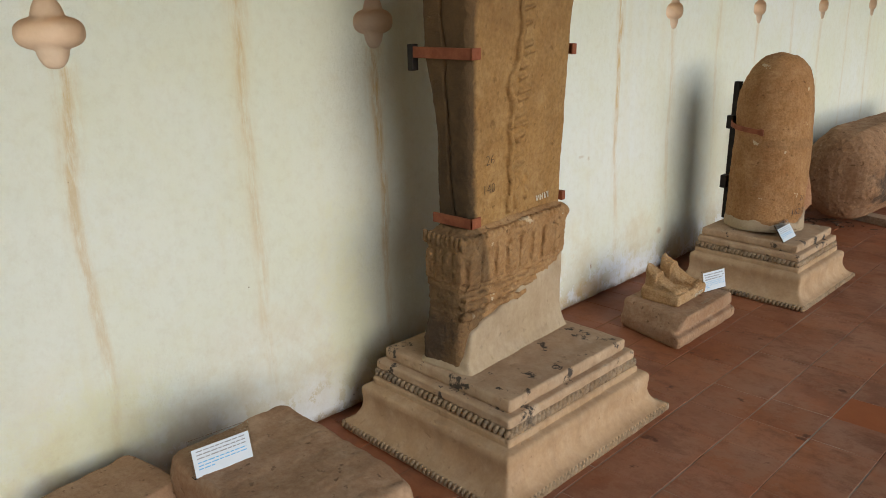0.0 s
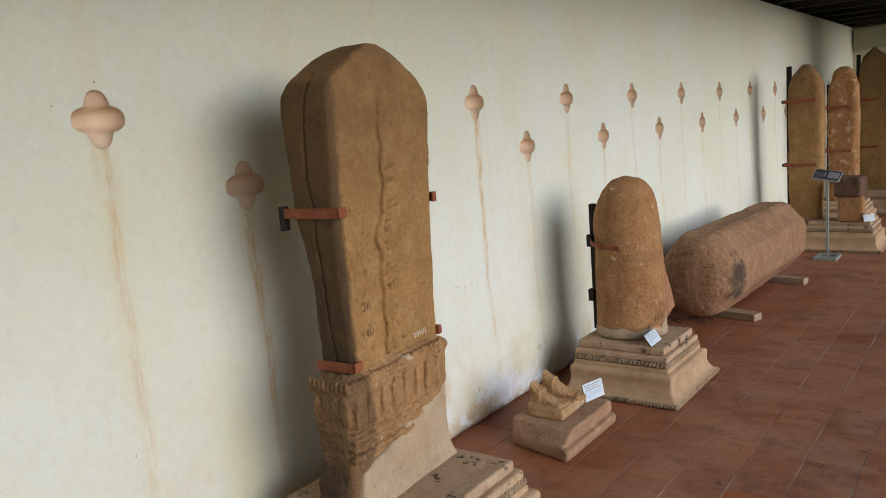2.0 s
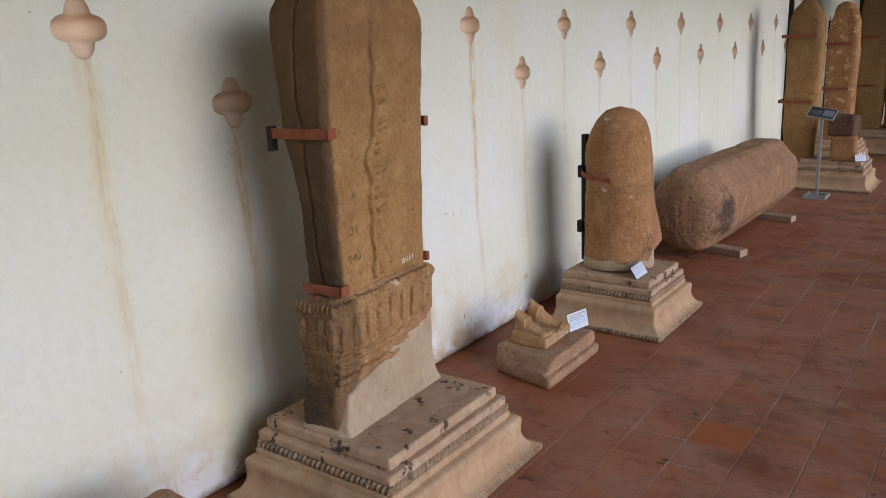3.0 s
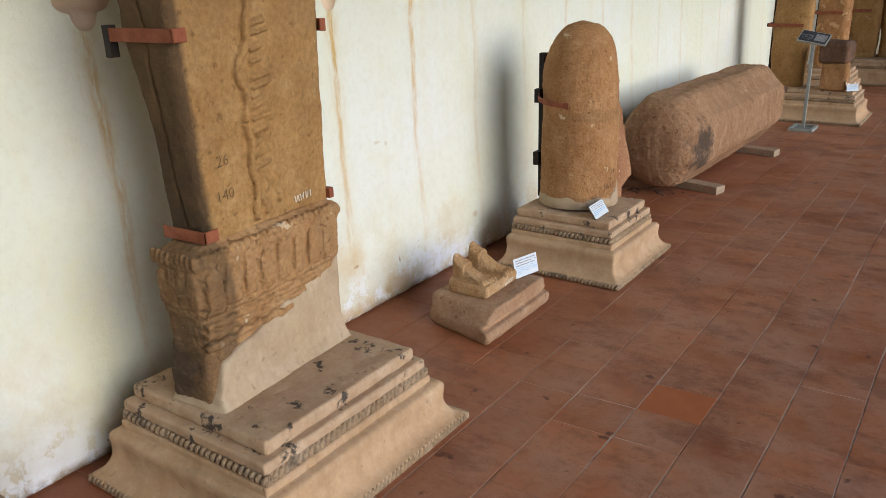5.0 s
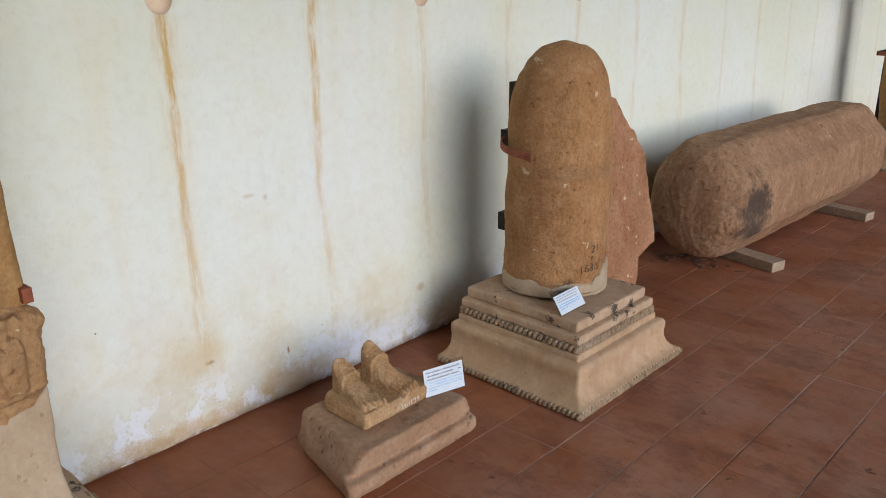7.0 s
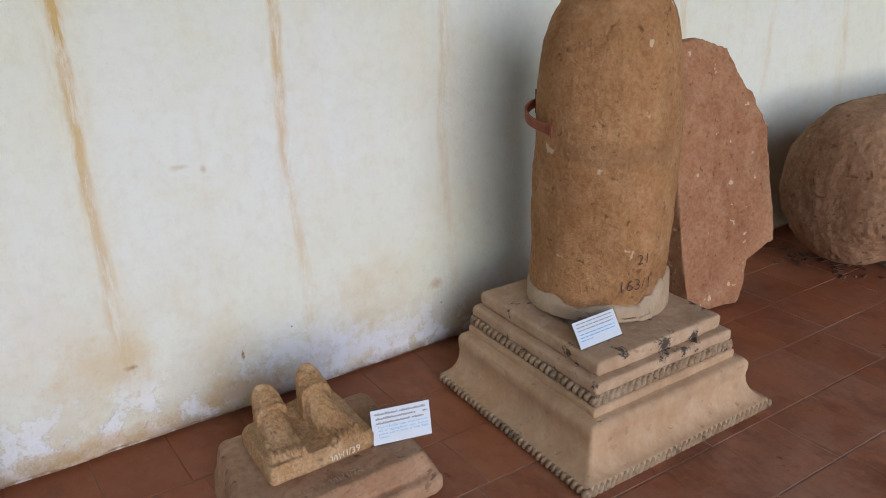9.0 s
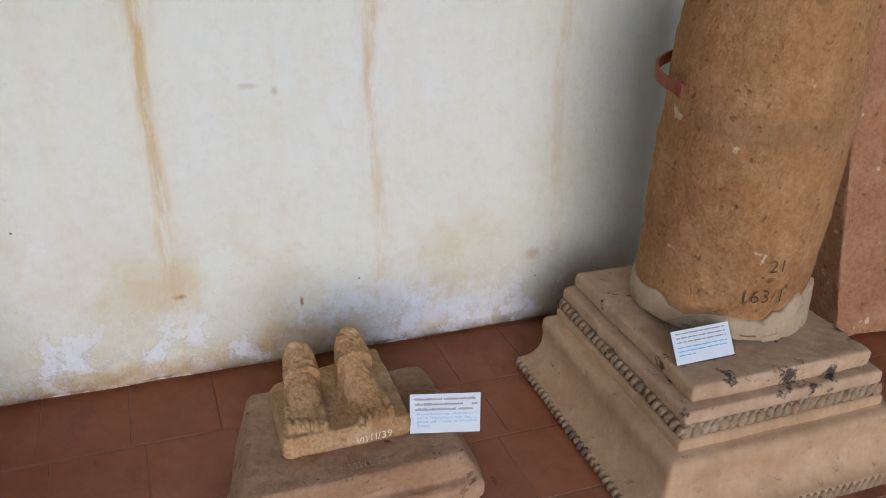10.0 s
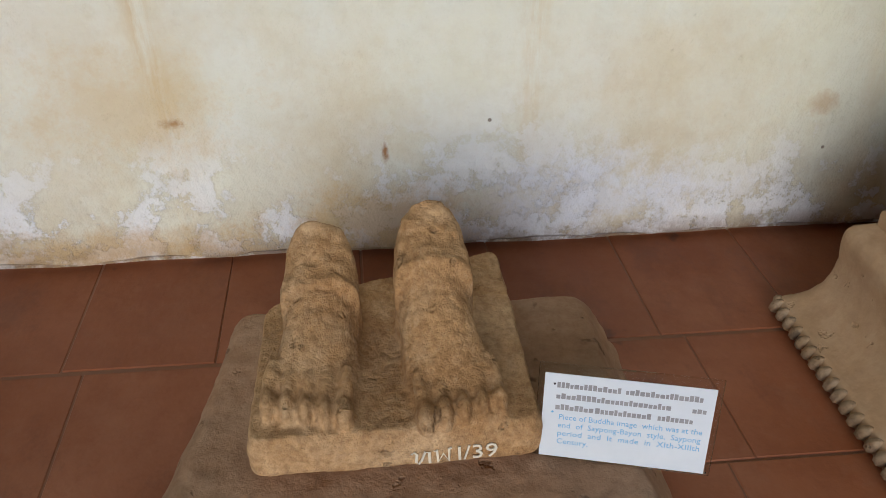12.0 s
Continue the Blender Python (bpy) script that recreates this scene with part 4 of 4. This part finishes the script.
# ---- feet on their pedestal ----
def pedestal():
    bm = loft(curve_levels([(0.0, -.165, .186, -.295, .262), (0.02, -.175, .198, -.305, .270), (0.055, -.178, .204, -.308, .276), (0.064, -.176, .196, -.306, .268), (0.069, -.172, .172, -.304, .258),
                            (0.082, -.172, .168, -.300, .256), (0.087, -.172, .186, -.298, .262), (0.135, -.172, .190, -.288, .246), (0.147, -.168, .182, -.278, .238)], 40), 0.018, 3)
    for v in bm.verts:
        if v.co.y < -0.15 and v.co.x < -0.06:
            v.co.y += 0.075                      # the back corner is broken away
        elif v.co.y < -0.15 and v.co.x > 0.1 and v.co.z > 0.06:
            v.co.y += 0.05 * (v.co.z - 0.06) / 0.087
        if v.co.y > 0.2:
            v.co.y += 0.010 * math.sin(v.co.x * 40 + v.co.z * 30)
    s = sculpt("pedestal", bm, M_PED, None, 0.005, 1, 0.0055, 8, 0.0009, 9)
    s.matrix_world = pose(0.552, 1.468, 0.001, 0, 0, 0)
    return tagged(s, "low moulded sandstone pedestal block on the tiled floor", "pedestal")


ped = pedestal()


def stone_feet():
    block = loft([(0.0, -.140, .140, -.142, .134), (0.012, -.145, .150, -.148, .140), (0.045, -.145, .152, -.148, .140), (0.06, -.140, .146, -.143, .135)], 0.014, 3)
    for v in block.verts:
        if v.co.x < 0:                          # the back edge runs askew
            v.co.x += 0.085 * (0.14 - v.co.y) / 0.288
    bms = [block]
    for cy, splay, xf, zf, reach in ((-0.075, -0.014, 0.0, 0.137, 0.132), (0.045, 0.018, 0.012, 0.163, 0.146)):
        rings = []
        bm = bmesh.new()
        steps = [(-0.064 + xf, 0.020, zf + 0.018, 0.0), (-0.059 + xf, 0.028, zf + 0.034, 0.0), (-0.046 + xf, 0.034, zf + 0.025, 0.0), (-0.022 + xf, 0.0375, zf + 0.007, 0.0), (-0.004 + xf, 0.0395, zf + 0.001, 0.0), (xf + 0.003, 0.039, zf + 0.001, 0.0), (xf + 0.007, 0.0375, zf - 0.008, 0.03)]
        for q in (0.12, 0.27, 0.43, 0.6, 0.76, 0.9, 1.0):
            x = xf + 0.008 + (reach - xf - 0.008) * q
            steps.append((x, 0.036 + 0.012 * q - (0.010 if q == 1.0 else 0.0), zf - 0.010 + (0.076 - zf) * (1 - (1 - q) ** 1.25), q))
        for x, hw, top, q in steps:
            ring = []
            for k in range(16):
                a = math.pi * k / 15
                ring.append(bm.verts.new((x, cy + splay * q + hw * math.cos(a) * (1 + 0.10 * math.cos(2 * a)), 0.03 + (top - 0.03) * abs(math.sin(a)) ** (0.16 if q == 0.0 else 0.42))))
            rings.append(ring)
        for p, q in zip(rings, rings[1:]):
            for k in range(16):
                bm.faces.new((p[k], p[(k + 1) % 16], q[(k + 1) % 16], q[k]))
        bm.faces.new(rings[0][::-1])
        bm.faces.new(rings[-1])
        bms.append(bm)
        for k in range(5):
            out = k if splay > 0 else 4 - k      # the big toe is on the inner side
            y = cy + splay + 0.0185 * (k - 2)
            r = reach + 0.004 - 0.0045 * out
            bms.append(ellipsoid((r - 0.008, y, 0.067), (0.020, 0.0084 if out else 0.0100, 0.017), 12))
            bms.append(tube([(r - 0.014, y, 0.070), (r - 0.034, y - splay * 0.15, 0.077), (r - 0.056, y - splay * 0.3, 0.082)], [0.0084, 0.0080, 0.006], 7))

    def broken(c, n):
        # rough break across the ankles
        if c.z > 0.125 and n.z > 0.5 and c.x < 0.01:
            return c + n * (0.004 * noise.noise(c * 70))
        return c

    s = sculpt("foot_sculpture", join_bm(*bms), M_FEET, None, 0.0027, 1, 0.0020, 16, 0.0009, 10, shape=broken)
    s.matrix_world = pose(0.500, 1.457, 0.147, 0, 0, 1)
    return tagged(s, "broken pair of carved yellow sandstone feet on a square block", "stone feet")


feet = stone_feet()
strokes(0.026, M_WPAINT, feet, facing(0.6530, 1.470, 0.163, 1, 2), "I/39")
strokes(0.028, M_DUST, ped, pose(0.716, 1.440, 0.1508, 0, 0, 91), "I/74")


# ---- label holders ----
def sign(at, w, h, turn, back, label, lines=None, tilt=0.0):
    """A printed card in a clear acrylic holder that leans back."""
    s = thing("label_holder", at, label, "sign", "exhibit labels")
    s.matrix_world = pose(*at, 0, 0, turn) @ pose(0, 0, 0, 0, -back, 0) @ pose(0, 0, 0, tilt, 0, 0)
    part("holder", box_bm(-0.003, 0.0, -w / 2 - 0.006, w / 2 + 0.006, 0, h + 0.010, 0.0008, 1), M_ACRYL, s, "clear acrylic plate")
    part("foot", box_bm(-0.05, -0.003, -w / 2 - 0.004, w / 2 + 0.004, 0.0, 0.003, 0.0008, 1), M_ACRYL, s, "clear acrylic foot")
    part("card", box_bm(0.0005, 0.0012, -w / 2, w / 2, 0.003, h if lines else h * 0.82, 0.0), M_PAPER, s, "white printed card")
    k = w / 0.17
    if lines:
        for body, y, z, size, m in lines:
            me = text_mesh(body, size, 0.00005)
            me.materials.clear()
            me.materials.append(m)
            ob = new("print", me)
            ob.parent = s
            xs = [v.co.x for v in me.vertices]
            width = (max(xs) - min(xs)) if xs else 0.1
            ob.matrix_local = Matrix.Translation((0.0014, -w / 2 + y, z)) @ FRONT @ Matrix.Diagonal((min(1.4, 0.136 / width) if width > 0.11 else 1.0, 1, 1, 1))
    else:
        rw = random.Random(int(w * 1000))
        for r, m in ((0.72, M_GREYINK), (0.62, M_GREYINK), (0.52, M_GREYINK), (0.40, M_BLUE), (0.31, M_BLUE), (0.22, M_BLUE)):
            q = -w * 0.43
            stop = w * (0.42 if r != 0.22 else -0.15)
            while q < stop:
                e = min(stop, q + rw.uniform(0.008, 0.022))
                part("print", box_bm(0.0012, 0.0014, q, e, h * r, h * r + 0.0032 * k), m, s)
                q = e + 0.003
    return s


ENG = ["Piece of Buddha image  which was at the", "end  of  Saypong-Bayon  style,  Saypong", "period  and  It  made  in  XIth-XIIIth", "Century."]
rows = [("\u2022", 0.008, 0.084, 0.010, M_INK), ("\u2022", 0.008, 0.052, 0.010, M_BLUE)]
rows += [(t, 0.016, 0.0475 - 0.0095 * k, 0.0088, M_BLUE) for k, t in enumerate(ENG)]
feet_sign = sign((0.660, 1.675, 0.148), 0.160, 0.099, -14, 12, "white printed card in a clear holder beside the stone feet", rows)
rnd_w = random.Random(3)
for z, spans in ((0.0835, ((0.016, 0.062), (0.084, 0.072))), (0.071, ((0.016, 0.112), (0.150, 0.010))), (0.0585, ((0.016, 0.034), (0.056, 0.054), (0.118, 0.034)))):
    for y, length in spans:
        q = y
        while q < y + length:
            w = rnd_w.uniform(0.0028, 0.0044)
            part("print", box_bm(0.0012, 0.0014, -0.083 + q * 0.955, -0.083 + q * 0.955 + w, z, z + rnd_w.choice((0.0042, 0.0048, 0.0062))), M_GREYINK, feet_sign)
            q += w + 0.0011
sign((0.792, 2.250, 0.317), 0.148, 0.096, -4, 34, "white printed card in a clear holder before the domed pillar", None, 3)

# ---- stones by the start ----
def rough_block(name, levels, at, turn, material, seed, label, category, cut=None, amp=0.010):
    bm = loft(levels, 0.03, 3)
    if cut:
        for v in bm.verts:
            cut(v)
    s = sculpt(name, bm, material, None, 0.008, 2, amp, 5, 0.0015, seed)
    s.matrix_world = pose(*at, 0, 0, turn)
    return tagged(s, label, category)


def cut0(v):
    if v.co.y < 0 and v.co.x < 0:
        v.co.x += 0.02


rough_block("stone_block", curve_levels([(0, -.30, .31, -.20, .19), (0.02, -.31, .32, -.21, .20), (0.30, -.31, .33, -.220, .205), (0.340, -.305, .325, -.215, .195), (0.352, -.295, .31, -.205, .185)], 30),
            (0.67, -0.94, 0.001), 0, M_PED, 12, "flat cracked sandstone block on the floor by the wall", "stone block", cut0)
rough_block("stone_block", [(0, -.13, .14, -.16, .16), (0.22, -.14, .15, -.17, .17), (0.25, -.12, .13, -.15, .15)],
            (0.27, -1.30, 0.001), 10, M_PED, 13, "small rough sandstone block on the floor by the wall", "stone block")
sign((0.565, -1.075, 0.348), 0.168, 0.100, -6, 14, "white printed card in a clear holder on the cracked block")

# ---- far end of the row ----
pl3 = plinth((0.93, 7.43, 0.0), 0.43, 0.39, "tan sandstone plinth with chipped steps at the far end", "plinths", 21, 0.130, 0.130)


def far_stele(at, hw, hd, height, label, seed, point=0.35, material=M_STELE):
    z = height
    keys = [(0, -hd, hd, -hw * 0.85, hw * 0.85), (0.25 * z, -hd, hd, -hw * 0.92, hw * 0.92), (0.62 * z, -hd, hd, -hw, hw), (0.86 * z, -hd * .95, hd * .95, -hw * .92, hw * .92),
            (0.94 * z, -hd * .85, hd * .85, -hw * .7, hw * .7), (0.985 * z, -hd * .7, hd * .7, -hw * point, hw * point), (z, -hd * .5, hd * .5, -hw * point * .5, hw * point * .5)]
    s = sculpt("stele", loft(curve_levels(keys, 50), 0.06, 3), material, None, 0.014, 2, 0.012, 4, 0.003, seed)
    s.matrix_world = pose(*at, 0, 0, -90)
    return tagged(s, label, "stele", "far steles")


far_stele((0.565, 7.42, 0.327), 0.185, 0.13, 1.70, "tall dark sandstone stele with iron straps, on a plinth", 31)
pl4 = plinth((0.66, 9.05, 0.0), 0.40, 0.40, "tan sandstone plinth behind the far stele", "plinths", 41, 0.130, 0.130)
far_stele((0.67, 9.05, 0.327), 0.18, 0.14, 1.68, "sandstone stele with pale flaking face, on a plinth", 32, 0.5, M_FLAKING)
pl5 = plinth((1.03, 10.4, 0.0), 0.48, 0.45, "tan sandstone plinth with grey steps under the pointed stele", "plinths", 51, 0.130, 0.130)
far_stele((0.83, 10.4, 0.327), 0.19, 0.14, 1.95, "tall pointed sandstone stele with an iron strap", 33, 0.12)
far_stele((1.17, 10.5, 0.327), 0.17, 0.14, 1.72, "tall sandstone stele with pale patches", 34, 0.3)


def iron_frame(x, y, z0, z1, straps, wide, label, reach=0.31):
    f = thing("iron_post", (x, y, z0), label, "post", "far posts")
    part("post", bar(-0.025, 0.025, -0.02, 0.02, 0, z1 - z0), M_IRON, f)
    for z in straps:
        part("strap", bar(0.0, wide, -reach, 0.007 - reach, z - z0, z - z0 + 0.035), M_RUST, f, "rust-red iron strap")
        part("strap_arm", bar(-0.012, 0.0, -reach, 0.02, z - z0, z - z0 + 0.035), M_IRON, f)
    return f


iron_frame(0.35, 7.58, 0.327, 2.03, (1.62, 0.92), 0.34, "black iron post with rusty straps round a far stele", 0.315)
iron_frame(0.47, 9.22, 0.327, 1.80, (1.50, 0.95), 0.31, "black iron post with rusty straps round the flaking stele", 0.34)
iron_frame(0.60, 10.6, 0.327, 2.2, (1.55, 0.9), 0.30, "black iron post with rusty straps round the pointed stele", 0.365)
rough_block("stone_block", [(0, -.12, .12, -.13, .13), (0.02, -.125, .125, -.135, .135), (0.24, -.125, .125, -.135, .135), (0.262, -.115, .115, -.12, .12)],
            (1.035, 7.27, 0.328), 4, M_LINGA, 14, "squared sandstone block on the far plinth", "stone block")
rough_block("stone_block", [(0, -.125, .125, -.13, .13), (0.02, -.135, .135, -.14, .14), (0.17, -.14, .135, -.14, .14), (0.205, -.11, .115, -.12, .12)],
            (1.03, 7.27, 0.592), -5, M_DARKSTONE, 15, "dark rounded laterite block on another block", "stone block")
sign((1.23, 7.15, 0.328), 0.12, 0.09, -50, 16, "white printed card in a clear holder on the far plinth")


def info_stand():
    s = thing("info_stand", (0.90, 6.72, 0.0), "grey steel stand with a tilted printed panel", "sign stand")
    part("foot_frame", join_bm(bar(-.11, .11, -.14, -.11, 0, .03), bar(-.11, .11, .11, .14, 0, .03), bar(-.11, -.08, -.11, .11, 0, .03), bar(.08, .11, -.11, .11, 0, .03), bar(-.08, .08, -.02, .02, 0, .02)), M_STEEL, s)
    part("pole", box_bm(-.014, .014, -.014, .014, .02, .86, 0.003), M_STEEL, s)
    t = part("panel", box_bm(-.13, .13, -.10, .10, -.008, .008, 0.002), M_STEEL, s)
    t.matrix_local = pose(0, 0, 0.866, 24, 10, 0)
    for x0, x1, y0, y1, m in ((-.12, .12, -.09, .09, M_INK), (-.11, -.01, -.07, .03, M_GREYINK), (.01, .11, -.06, .06, M_GREYINK)):
        part("print", box_bm(x0, x1, y0, y1, 0.008, 0.0095), m, t)
    return s


info_stand()

# ---- floor tiles ----
TX, TY = 0.2345, 0.2180       # the laid pitch across and along the gallery


def tile_bm():
    bm = box_bm(0.0024, TX - 0.0024, 0.0011, TY - 0.0011, -0.02, 0.0, 0.0013, 1)
    for v in bm.verts:
        v.co.y += 0.055 * v.co.x
    return bm


tile_me = None
rest = []
rnd = random.Random(5)
for i in range(-6, 5):
    # the column along the wall runs on under the plaster
    x0, wide = (1.484 + TX * i, 1.0) if i > -6 else (0.030, 1.19)
    if x0 > 2.55:
        continue
    shift = 0.0 if i == 0 else rnd.uniform(-0.045, 0.045)
    for j in range(-28, 60):
        wx = x0 + rnd.uniform(-0.0012, 0.0012)
        wy = 1.032 + TY * j + shift + 0.055 * TX * i + rnd.uniform(-0.0015, 0.0015)
        if wy < Y0 or wy > Y1 - 0.25:
            continue
        dz = rnd.uniform(-0.0008, 0.0006)
        if -6 <= i <= 3 and -7 <= j <= 20:
            if tile_me is None:
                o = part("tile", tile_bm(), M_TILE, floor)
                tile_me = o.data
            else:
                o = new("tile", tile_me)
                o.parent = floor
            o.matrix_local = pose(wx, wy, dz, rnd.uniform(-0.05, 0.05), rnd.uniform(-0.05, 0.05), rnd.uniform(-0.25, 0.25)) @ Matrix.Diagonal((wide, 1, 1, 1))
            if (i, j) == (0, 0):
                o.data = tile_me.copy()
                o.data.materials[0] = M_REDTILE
        else:
            rest.append((wx, wy, dz))
tb = tile_bm()
tv = [v.co.copy() for v in tb.verts]
tb.verts.index_update()
tf = [[v.index for v in f.verts] for f in tb.faces]
tb.free()
vs, fs = [], []
for wx, wy, dz in rest:
    o = len(vs)
    vs += [(v.x + wx, v.y + wy, v.z + dz) for v in tv]
    fs += [[k + o for k in f] for f in tf]
me = bpy.data.meshes.new("tiles")
me.from_pydata(vs, [], fs)
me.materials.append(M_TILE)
far_tiles = new("tiles", me)
far_tiles.parent = floor
tagged(far_tiles, "terracotta floor tiles farther along the gallery", kind="stuff")
